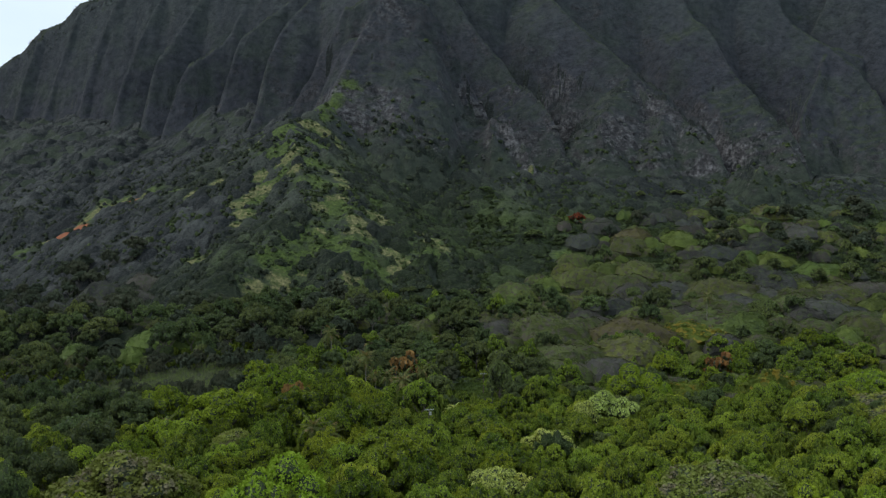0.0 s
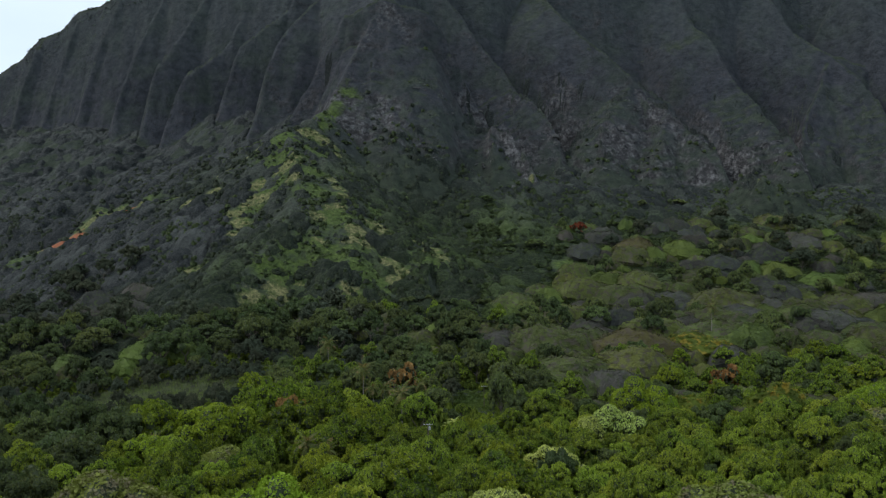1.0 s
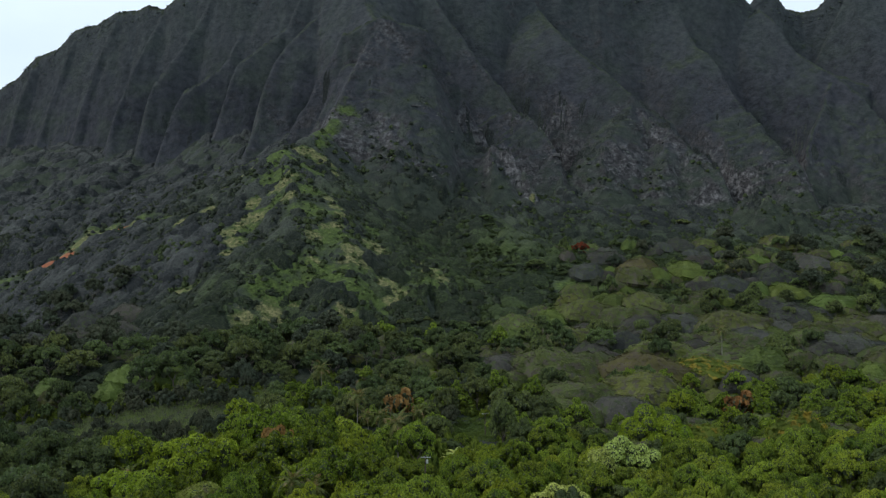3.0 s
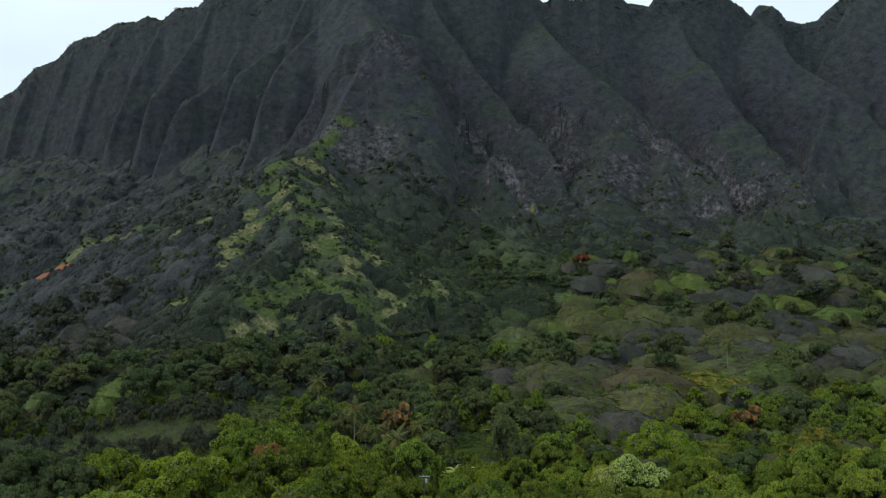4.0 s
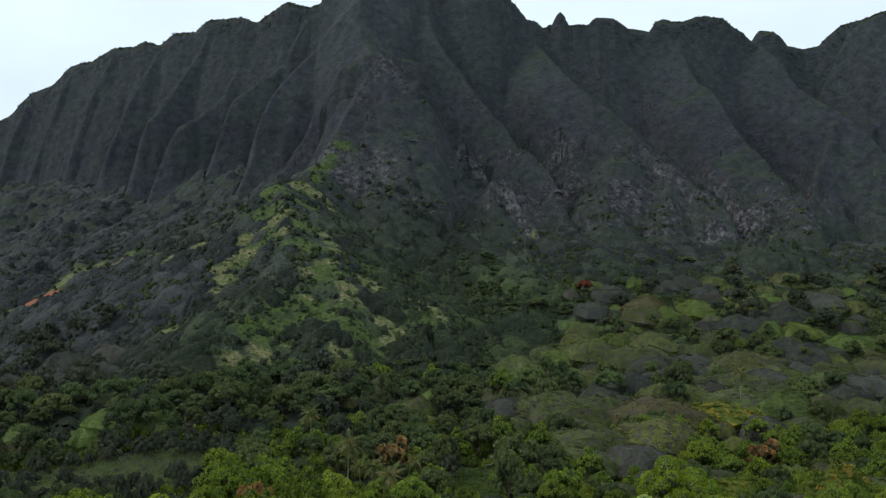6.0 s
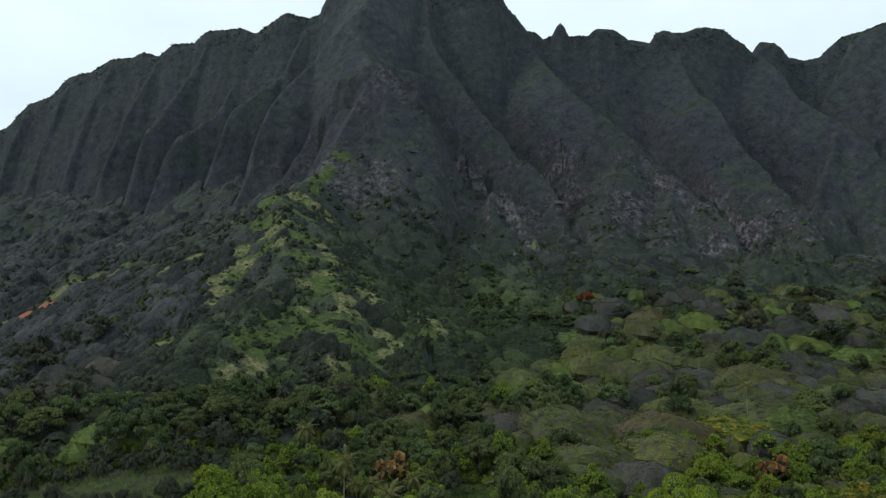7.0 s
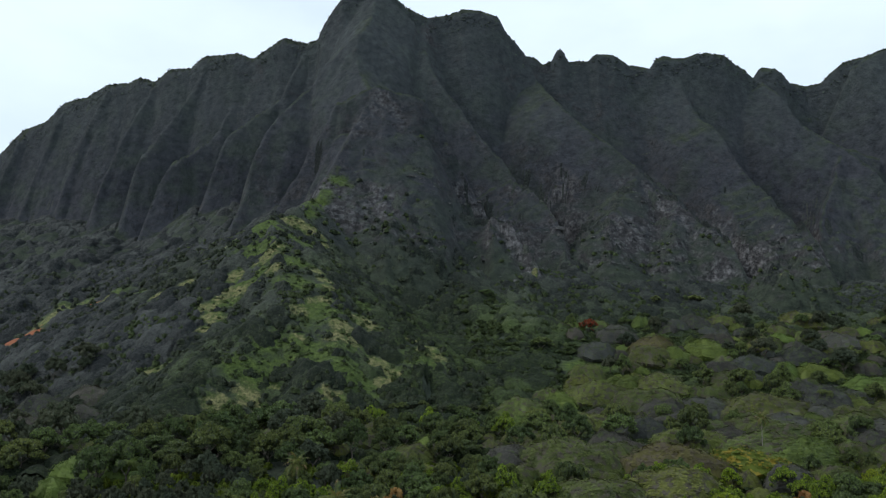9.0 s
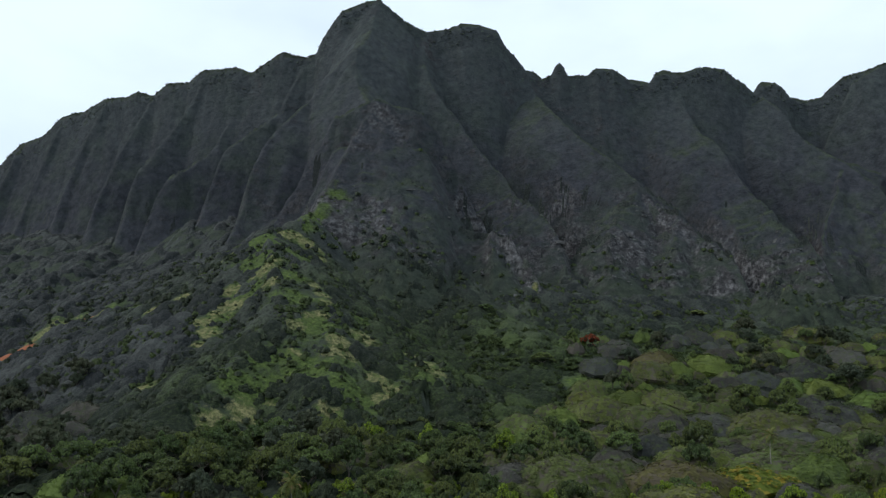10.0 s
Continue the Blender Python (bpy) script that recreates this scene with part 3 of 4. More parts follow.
    return tagged(new("ground", me), "steep fluted basalt mountain range with a scrub-covered valley floor", "mountain", kind="structure")


make_land()


# ---- trees ----
rng = np.random.default_rng(7)


def leaves(centres, normals, size, spread=0.7, long=1.25):
    """Pointed leaf clusters, one lozenge each, facing about along the normals."""
    k = len(centres)
    nrm = normals + spread * rng.normal(size=(k, 3))
    nrm /= np.linalg.norm(nrm, axis=1)[:, None] + 1e-9
    a = np.cross(nrm, rng.normal(size=(k, 3)))
    a /= np.linalg.norm(a, axis=1)[:, None] + 1e-9
    b = np.cross(nrm, a)
    s = (size * (0.6 + 0.8 * rng.random(k)))[:, None]
    a, b = a * s * long * 0.5, b * s * 0.5
    dip = -0.1 * s * nrm
    v = np.stack([centres - a + dip, centres - b, centres + a + dip, centres + b], 1).reshape(-1, 3)
    q = np.arange(4 * k).reshape(k, 4)
    return v, q


def lump_core(centres, radii, rows=3, cols=6):
    """Small closed clumps inside the crown, which keep it from being seen through."""
    V, Q, base = [], [], 0
    u = np.linspace(0, 2 * np.pi, cols, endpoint=False)
    w = np.linspace(0.3, np.pi - 0.5, rows)
    unit = np.stack([np.outer(np.sin(w), np.cos(u)), np.outer(np.sin(w), np.sin(u)), np.repeat(np.cos(w)[:, None], cols, 1)], -1).reshape(-1, 3)
    i = np.arange(rows - 1)[:, None] * cols
    j = np.arange(cols)[None, :]
    q = np.stack([i + j, i + cols + j, i + cols + (j + 1) % cols, i + (j + 1) % cols], -1).reshape(-1, 4)
    for c, r in zip(centres, radii):
        V.append(c + unit * r * (0.85 + 0.3 * rng.random((len(unit), 1))))
        Q.append(q + base)
        base += len(unit)
    return np.concatenate(V), np.concatenate(Q)


def crown_mesh(name, lumps, radii, count, leaf, material, flat=0.75, core=0.7, below=-0.3, spread=0.7):
    """A crown: leaf clusters over the outside of many lumps, of about unit size."""
    lumps, radii = np.asarray(lumps), np.asarray(radii)
    share = radii**2 / np.sum(radii**2)
    pick = rng.choice(len(radii), size=count * 3, p=share)
    d = rng.normal(size=(count * 3, 3))
    d /= np.linalg.norm(d, axis=1)[:, None]
    keep = d[:, 2] > below
    pick, d = pick[keep], d[keep]
    c = lumps[pick] + d * np.stack([np.ones(len(d)), np.ones(len(d)), np.full(len(d), flat)], 1) * radii[pick][:, None] * (0.86 + 0.2 * rng.random((len(d), 1)))
    inside = np.zeros(len(c), bool)
    for l, r in zip(lumps, radii):
        inside |= np.sum(((c - l) / np.array([1, 1, flat])) ** 2, 1) < (0.8 * r) ** 2
    c, d = c[~inside][:count], d[~inside][:count]
    v, q = leaves(c, d, leaf, spread)
    # the core faces take a darker colour in place of shade
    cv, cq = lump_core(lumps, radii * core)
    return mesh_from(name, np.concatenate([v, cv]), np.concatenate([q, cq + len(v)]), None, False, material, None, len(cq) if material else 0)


def dome_lumps(n, top=0.8, wide=1.0, r=(0.26, 0.42), hang=0.0):
    """Lumps over a rounded dome of radius wide and height top, standing on z = 0."""
    out, rad = [], []
    for k in range(n):
        f = (k + 0.5) / n
        a = k * 2.39996 + rng.normal() * 0.25
        p = math.sqrt(f) * rng.uniform(0.72, 0.92)
        size = rng.uniform(*r)
        z = top * math.sqrt(max(0.05, 1 - (p / 0.95) ** 2)) - size * 0.55 + rng.normal() * 0.1
        out.append((wide * p * math.cos(a), wide * p * math.sin(a), max(z, 0.1) - hang * p))
        rad.append(size)
    return out, rad


def trunk_mesh(name, material, high, limbs, spread, radius):
    """A tapered trunk with limbs that reach up into the crown."""
    bm = bmesh.new()

    def tube(a, b, ra, rb, sides=6):
        a, b = Vector(a), Vector(b)
        q = (b - a).to_track_quat("Z", "Y")
        rings = []
        for p, r in ((a, ra), ((a + b) / 2 + Vector((0.01, 0.02, 0)), (ra + rb) / 2), (b, rb)):
            rings.append([bm.verts.new(p + q @ Vector((r * math.cos(k * 2 * math.pi / sides), r * math.sin(k * 2 * math.pi / sides), 0))) for k in range(sides)])
        for lo, hi in zip(rings[:-1], rings[1:]):
            for k in range(sides):
                bm.faces.new((lo[k], lo[(k + 1) % sides], hi[(k + 1) % sides], hi[k]))
        bm.faces.new(rings[-1])

    fork = high * 0.5
    tube((0, 0, -0.25), (0.02, 0.01, fork), radius, radius * 0.7)
    for k in range(limbs):
        a = k * 2.4 + rng.random()
        tube((0.02, 0.01, fork - 0.02), (spread * math.cos(a), spread * math.sin(a), high * (0.85 + 0.2 * rng.random())), radius * 0.5, radius * 0.15, 5)
    me = bpy.data.meshes.new(name)
    bm.to_mesh(me)
    bm.free()
    me.materials.append(material)
    return me


TRUNKS = [trunk_mesh("trunk", BARK, 0.75, 4 + k, 0.42, 0.05) for k in range(3)]
FLAT_TRUNKS = [trunk_mesh("trunk", BARK, 0.62, 6, 0.62, 0.04) for k in range(2)]


def crowns_broad(material, count, leaf, kinds=3, n=27):
    out = []
    for k in range(kinds):
        l, r = dome_lumps(n + 2 * k, 0.85 + 0.12 * k, 1.0, (0.1, 0.27))
        out.append(crown_mesh("crown", [(a, b, c + 0.42) for a, b, c in l], r, count, leaf, material))
    return out


def crowns_umbrella(material, count, leaf, kinds=3, tiers=0):
    """Wide shallow domes held up on spreading limbs: billowed or tiered sprays over a dark underside."""
    out = []
    for k in range(kinds):
        ph = rng.uniform(0, 6.28, 6)

        def dome(p, a, drop=0.0):
            edge = 1 + 0.15 * np.sin(2 * a + ph[0]) + 0.08 * np.sin(5 * a + ph[1]) + 0.05 * np.sin(11 * a + ph[2])
            x, y = p * edge * np.cos(a), p * edge * np.sin(a)
            z = 0.1 + 0.87 * (1 - 0.985 * p**2.1) ** 0.62
            z = z + 0.1 * np.sin(4.4 * x + ph[2]) * np.sin(4.1 * y + ph[3]) + 0.06 * np.sin(10 * x + ph[4]) * np.sin(9 * y + ph[5])
            if tiers:
                step = z * tiers
                z = (np.floor(step) + np.clip(2.4 * (step - np.floor(step)) - 1.4, 0, 1)) / tiers
            return np.stack([x, y, z - drop], -1)

        p, a = rng.random(count) ** 0.45, rng.uniform(0, 6.283, count)
        c = dome(p, a) + rng.normal(size=(count, 3)) * 0.012
        nrm = np.stack([p * np.cos(a) * 0.9, p * np.sin(a) * 0.9, 1.1 - 0.75 * p * p], 1)
        nrm /= np.linalg.norm(nrm, axis=1)[:, None]
        v, q = leaves(c, nrm, leaf, 0.28, 1.5)
        cols, rows = 18, 7
        pp, aa = np.meshgrid(np.linspace(0.03, 0.97, rows), np.linspace(0, 2 * np.pi, cols, endpoint=False), indexing="ij")
        shell = dome(pp, aa, 0.035)
        under = shell[::-1] * np.array([0.88, 0.88, 0.0]) + np.array([0, 0, 0.02])
        cv = np.concatenate([shell, under]).reshape(-1, 3)
        i, j = np.arange(2 * rows - 1)[:, None] * cols, np.arange(cols)[None, :]
        cq = np.stack([i + j, i + cols + j, i + cols + (j + 1) % cols, i + (j + 1) % cols], -1).reshape(-1, 4)
        out.append(mesh_from("crown", np.concatenate([v, cv]), np.concatenate([q, cq + len(v)]), None, False, material))
    return out


def crowns_feathery(material, count, leaf, kinds=2):
    out = []
    for k in range(kinds):
        l, r = dome_lumps(30, 0.75, 1.0, (0.2, 0.36))
        out.append(crown_mesh("crown", [(a, b, c + 0.32) for a, b, c in l], r, count, leaf, material, 0.8, 0.74, -0.3, 0.9))
    return out


SPECIES = {
    # kind: crowns near, crowns far, trunks, label, category
    "mango": (crowns_broad(BRIGHT, 8000, 0.042, 3, 44), crowns_broad(BRIGHT, 3600, 0.06, 3, 36), TRUNKS, "broad bright green mango tree with a dense lumpy leafy crown", "tree"),
    "green": (crowns_broad(MIDGREEN, 7500, 0.044, 3, 44), crowns_broad(MIDGREEN, 3200, 0.062, 3, 36), TRUNKS, "mid-green broadleaf tree with a dense rounded crown", "tree"),
    "dark": (crowns_broad(DARK, 6000, 0.046, 3, 40), crowns_broad(DARK, 2600, 0.068, 3, 34), TRUNKS, "dark green broadleaf tree with a heavy shaded crown", "tree"),
    "dull": (crowns_broad(BLUISH, 1600, 0.09, 2), crowns_broad(BLUISH, 2000, 0.075, 3, 30), TRUNKS, "dull grey-green tree with a low ragged crown", "tree"),
    "lime": (crowns_feathery(LIME, 9000, 0.038), crowns_feathery(LIME, 1900, 0.065), TRUNKS, "lime green tree with a soft feathery crown", "tree"),
    "pale": (crowns_broad(PALE, 5500, 0.045, 2, 40), crowns_broad(PALE, 800, 0.12, 2), TRUNKS, "tree with pale silvery green leaves in bright clusters", "tree"),
    "sage": (crowns_broad(SAGE, 1500, 0.09, 2), crowns_broad(SAGE, 2200, 0.07, 3, 30), TRUNKS, "low tree with pale grey-green leaves in loose sprays", "tree"),
    "olive": (crowns_umbrella(OLIVE, 5000, 0.036, 2), crowns_umbrella(OLIVE, 4200, 0.032), FLAT_TRUNKS, "wide umbrella-shaped olive green tree with a flat domed crown", "tree"),
    "leafy": (crowns_umbrella(LEAFY, 2600, 0.055, 2, 7), crowns_umbrella(LEAFY, 3600, 0.036, 3, 7), FLAT_TRUNKS, "wide umbrella-shaped green tree with layered flat foliage", "tree"),
    "grey": (crowns_umbrella(GREYBARE, 2200, 0.065, 2), crowns_umbrella(GREYBARE, 4200, 0.03), FLAT_TRUNKS, "wide umbrella-shaped grey tree with nearly bare twigs", "tree"),
    "brown": (crowns_feathery(BROWN, 10000, 0.042, 2), crowns_umbrella(DRYTWIG, 4000, 0.032, 2), FLAT_TRUNKS, "wide half-bare tree with brown twigs and yellow-green leaves", "tree"),
    "orange": (crowns_broad(ORANGE, 900, 0.12, 1), crowns_broad(ORANGE, 400, 0.18, 1), TRUNKS, "small tree with rusty orange-brown leaves", "tree"),
    "yellow": (crowns_umbrella(YELLOW, 2600, 0.055, 2, 6), crowns_umbrella(YELLOW, 2200, 0.055, 2, 6), FLAT_TRUNKS, "spreading tree with tiers of yellow blossom over green", "tree"),
    "red": (crowns_broad(RED, 700, 0.12, 1), crowns_broad(RED, 400, 0.18, 1), TRUNKS, "small tree covered with dull red blossom", "tree"),
}
NAMES = {"mango": "mango_tree", "dull": "scrub_tree", "dark": "shade_tree", "pale": "silver_leaved_tree", "sage": "sage_tree", "lime": "feathery_tree", "orange": "rusty_tree", "olive": "umbrella_tree", "leafy": "umbrella_tree", "grey": "umbrella_tree", "brown": "umbrella_tree", "yellow": "flowering_tree", "red": "flowering_tree"}
TAKEN = []


JOINED = {}


def crown_scale(kind, radius, tall):
    top = 1.3 if kind not in ("olive", "leafy", "grey", "brown", "yellow") or (kind == "brown" and radius < 17) else 1.0
    return radius * rng.uniform(0.92, 1.08), radius * rng.uniform(0.92, 1.08), tall / top


def plant(kind, x, y, radius, tall, alone=True):
    """One tree with its foot on the land: radius of the crown, height of its top. One far off among many others goes into the joined woods."""
    near_set, far_set, trunks, label, category = SPECIES[kind]
    use = near_set if y < 300 else far_set
    z = float(height(x, y))
    if y > 400 and kind in ("olive", "leafy", "grey", "brown", "yellow"):
        drop = max(0.0, z - float(height(x, y - 0.8 * radius)))
        z, tall = z - drop, tall + 0.75 * drop
    crown_me = use[int(rng.integers(len(use)))]
    size = crown_scale(kind, radius, tall)
    TAKEN.append((x, y, radius))
    if not alone:
        JOINED.setdefault(kind, []).append((crown_me, x, y, z - 0.3, size))
        return None
    root = new(NAMES.get(kind, "broadleaf_tree"))
    root.matrix_basis = pose(x, y, z - 0.3, 0, 0, rng.uniform(0, 360))
    for name, me, scale in (("trunk", trunks[int(rng.integers(len(trunks)))], (radius, radius, size[2])), ("crown", crown_me, size)):
        ob = new(name, me)
        ob.parent = root
        ob.scale = scale
    tagged(root, label, category, "trees of the valley")
    return root


def palm(x, y, tall, spread, lean=0.0):
    """A coconut palm: ringed leaning trunk and drooping feathered fronds, each one a part."""
    root = new("coconut_palm")
    z = float(height(x, y))
    root.matrix_basis = pose(x, y, z - 0.3, 0, 0, rng.uniform(0, 360))
    bm = bmesh.new()
    rings = []
    for k in range(13):
        f = k / 12
        r = 0.2 * (1 - 0.45 * f) * (1.12 if k % 2 else 1.0) + (0.12 if k == 0 else 0)
        c = Vector((lean * f * f * tall, 0.02 * tall * math.sin(3 * f), f * tall))
        rings.append([bm.verts.new(c + Vector((r * math.cos(j * math.pi / 4), r * math.sin(j * math.pi / 4), 0))) for j in range(8)])
    for lo, hi in zip(rings[:-1], rings[1:]):
        for j in range(8):
            bm.faces.new((lo[j], lo[(j + 1) % 8], hi[(j + 1) % 8], hi[j]))
    me = bpy.data.meshes.new("trunk")
    bm.to_mesh(me)
    bm.free()
    me.materials.append(PALE_BARK)
    tr = new("trunk", me)
    tr.parent = root
    head = Vector((lean * tall, 0.02 * tall * math.sin(3), tall))
    fronds = [frond_mesh(1.22 * spread, d) for d in (0.3, 0.6, 0.95)]
    for k in range(24):
        ob = new("frond", fronds[min(2, k // 8)])
        ob.parent = root
        ob.matrix_basis = Matrix.Translation(head) @ pose(0, 0, 0, 0, 0, k * 137.5) @ pose(0, 0, 0, 0, -58 + 104 * (k / 23) ** 0.8 + rng.uniform(-8, 8), 0)
    tagged(root, "tall coconut palm with drooping green and dry fronds", "palm", "coconut palms")
    return root


def frond_mesh(length, droop):
    """A feathered frond that rises and then droops, with paired leaflets along its rib."""
    bm = bmesh.new()
    pts = []
    for k in range(13):
        f = k / 12
        pts.append(Vector((length * (f - 0.16 * droop * f * f), 0, length * (0.32 * f - (0.4 + 0.42 * droop) * f * f))))
    for k in range(12):
        a, b = pts[k], pts[k + 1]
        w = 0.05 * (1 - k / 12) + 0.015
        vs = [bm.verts.new(p + Vector((0, s * w, 0))) for p, s in ((a, -1), (b, -1), (b, 1), (a, 1))]
        bm.faces.new(vs)
        if k < 1:
            continue
        reach = 0.24 * length * math.sin(math.pi * (0.12 + 0.86 * k / 12))
        for side in (-1, 1):
            for h in (0.0, 0.5):
                p = a.lerp(b, h)
                q = a.lerp(b, h + 0.42)
                tip = p + Vector((0.35 * reach, side * reach * 0.9, -0.42 * reach))
                bm.faces.new([bm.verts.new(v) for v in (p, q, tip)])
    me = bpy.data.meshes.new("frond")
    bm.to_mesh(me)
    bm.free()
    me.materials.append(FROND)
    return me


def box(bm, centre, size):
    made = bmesh.ops.create_cube(bm, size=1.0, matrix=Matrix.Translation(centre) @ Matrix.Diagonal((*size, 1)))
    return made


def utility_pole(x, y, top, turn, transformer):
    root = new("utility_pole")
    z = float(height(x, y))
    tall = top - z
    root.matrix_basis = pose(x, y, z - 0.2, 0, 0, turn)

    def add(name, bm, mat, parent=root):
        me = bpy.data.meshes.new(name)
        bm.to_mesh(me)
        bm.free()
        me.materials.append(mat)
        ob = new(name, me)
        ob.parent = parent
        return ob

    bm = bmesh.new()
    bmesh.ops.create_cone(bm, cap_ends=True, segments=10, radius1=0.19, radius2=0.13, depth=tall, matrix=Matrix.Translation((0, 0, tall / 2)))
    add("post", bm, WOOD_POLE)
    bm = bmesh.new()
    box(bm, (0, -0.16, tall - 0.35), (2.6, 0.12, 0.14))
    bmesh.ops.bevel(bm, geom=bm.edges[:], offset=0.02, segments=1)
    arm = add("crossarm", bm, PALE_METAL)
    for s in (-1.15, -0.4, 0.4, 1.15):
        bm = bmesh.new()
        bmesh.ops.create_cone(bm, cap_ends=True, segments=8, radius1=0.07, radius2=0.05, depth=0.24, matrix=Matrix.Translation((s, -0.16, tall - 0.16)))
        bmesh.ops.create_uvsphere(bm, u_segments=8, v_segments=5, radius=0.075, matrix=Matrix.Translation((s, -0.16, tall - 0.04)))
        add("insulator", bm, PALE_METAL, arm)
    if transformer:
        bm = bmesh.new()
        bmesh.ops.create_cone(bm, cap_ends=True, segments=14, radius1=0.3, radius2=0.3, depth=0.85, matrix=Matrix.Translation((0.38, -0.3, tall - 1.4)))
        bmesh.ops.create_cone(bm, cap_ends=True, segments=14, radius1=0.3, radius2=0.12, depth=0.12, matrix=Matrix.Translation((0.38, -0.3, tall - 0.92)))
        add("transformer", bm, PALE_METAL)
    return tagged(root, "wooden utility pole with a pale steel crossarm and insulators", "utility pole", "power line poles")


def banana_plant(x, y, tall):
    """A clump of broad arching blades on a short fleshy stem."""
    root = new("banana_plant")
    root.matrix_basis = pose(x, y, float(height(x, y)) - 0.2, 0, 0, rng.uniform(0, 360))
    bm = bmesh.new()
    bmesh.ops.create_cone(bm, cap_ends=True, segments=8, radius1=0.22, radius2=0.1, depth=0.55 * tall, matrix=Matrix.Translation((0, 0, 0.27 * tall)))
    me = bpy.data.meshes.new("stem")
    bm.to_mesh(me)
    bm.free()
    me.materials.append(PALE_BARK)
    new("stem", me).parent = root
    bm = bmesh.new()
    rows = []
    for k in range(9):
        f = k / 8
        w = 0.42 * math.sin(math.pi * (0.08 + 0.88 * f)) ** 0.7
        c = Vector((0.55 * tall * f, 0, tall * (0.62 * f - 0.5 * f * f)))
        rows.append([bm.verts.new(c + Vector((0, s * w, 0.3 * abs(s) * w))) for s in (-1, 0, 1)])
    for lo, hi in zip(rows[:-1], rows[1:]):
        for k in range(2):
            bm.faces.new((lo[k], lo[k + 1], hi[k + 1], hi[k]))
    me = bpy.data.meshes.new("blade")
    bm.to_mesh(me)
    bm.free()
    me.materials.append(PALE)
    for k in range(9):
        ob = new("blade", me)
        ob.parent = root
        ob.matrix_basis = pose(0, 0, 0.5 * tall, 0, rng.uniform(-35, 15), k * 40 + rng.uniform(-12, 12))
    return tagged(root, "pale banana plant with broad arching torn leaves", "banana plant", "banana plants")


# Single trees that stand out: the nearer ones
for kind, x, y, radius, tall in (
        ("mango", -58, 224, 11, 16), ("mango", -40, 232, 9, 14), ("mango", -74, 226, 9, 15), ("mango", -24, 214, 8, 12), ("mango", -50, 262, 9, 15),
        ("mango", -34, 256, 8, 14), ("mango", -68, 208, 8, 11), ("mango", -14, 196, 7, 10), ("mango", -8, 172, 8, 12), ("mango", 14, 176, 7, 10),
        ("brown", -57, 150, 14, 15), ("lime", -28, 142, 9.5, 15), ("brown", -50, 203, 8, 10), ("lime", -38, 147, 6, 9),
        ("brown", 50, 150, 14, 14), ("lime", 66, 152, 6, 9), ("lime", 74, 146, 6, 9), ("pale", 47, 243, 8.5, 14), ("pale", 40, 238, 5, 11),
        ("pale", 25, 198, 7, 10), ("pale", 9, 152, 6, 10), ("pale", 14, 157, 5, 9), ("lime", 66, 290, 9, 16), ("lime", 73, 287, 6, 13),
        ("yellow", 109, 284, 10, 15), ("yellow", 116, 296, 9, 12), ("yellow", 84, 296, 7, 11), ("yellow", 122, 288, 7, 10), ("lime", 150, 298, 11, 14),
        ("lime", 139, 286, 8, 12), ("dark", 20, 302, 5, 16), ("dark", 25, 333, 9, 15), ("dark", 34, 330, 7, 12), ("dark", 38, 340, 7, 12), ("dark", 2, 352, 6, 14), ("orange", -16, 345, 7.5, 14),
        ("orange", -42, 246, 6, 14.5), ("red", 111, 699, 7, 12), ("leafy", 230, 550, 17, 11), ("leafy", 152, 428, 18, 12), ("orange", 115, 352, 6.5, 12),
        ("olive", 56, 372, 20, 13), ("olive", 84, 380, 22, 14), ("olive", 48, 348, 16, 12), ("grey", 70, 352, 14, 12), ("olive", 140, 438, 22, 12),
        ("olive", 110, 448, 18, 12), ("leafy", -190, 440, 12, 10), ("dark", -120, 446, 10, 10), ("brown", 140, 262, 16, 11), ("brown", 128, 236, 13, 10),
        ("grey", 88, 524, 15, 10), ("dark", 12, 430, 7, 8)):
    plant(kind, x, y, radius, tall)

# the spreading trees of the slope
for kind, x, y, radius, tall in (
        ("olive", 173, 532, 29, 16), ("olive", 139, 638, 19, 13), ("grey", 127, 683, 18, 12), ("brown", 148, 658, 19, 12), ("grey", 107, 646, 17, 11), ("leafy", 181, 653, 21, 13), ("grey", 201, 620, 18, 11),
        ("grey", 179, 614, 14, 10), ("leafy", 219, 612, 13, 10), ("grey", 242, 637, 22, 13), ("grey", 287, 674, 20, 12), ("grey", 211, 562, 26, 14), ("grey", 145, 545, 18, 11), ("olive", 117, 554, 24, 13)):
    plant(kind, x, y, radius, tall)
for kind, x, y, radius, tall in (
        ("olive", 91, 566, 22, 12), ("leafy", 68, 556, 12, 10), ("dark", 54, 524, 8, 8), ("grey", 98, 482, 15, 11), ("olive", 49, 418, 23, 13), ("grey", 28, 422, 14, 10), ("brown", 93, 417, 22, 12),
        ("yellow", 124, 425, 20, 10), ("leafy", 260, 581, 20, 12), ("sage", 157, 662, 6, 9), ("sage", 181, 772, 5, 7), ("sage", 70, 648, 8, 8), ("sage", 276, 637, 7, 9), ("sage", 251, 617, 6, 8)):
    plant(kind, x, y, radius, tall)
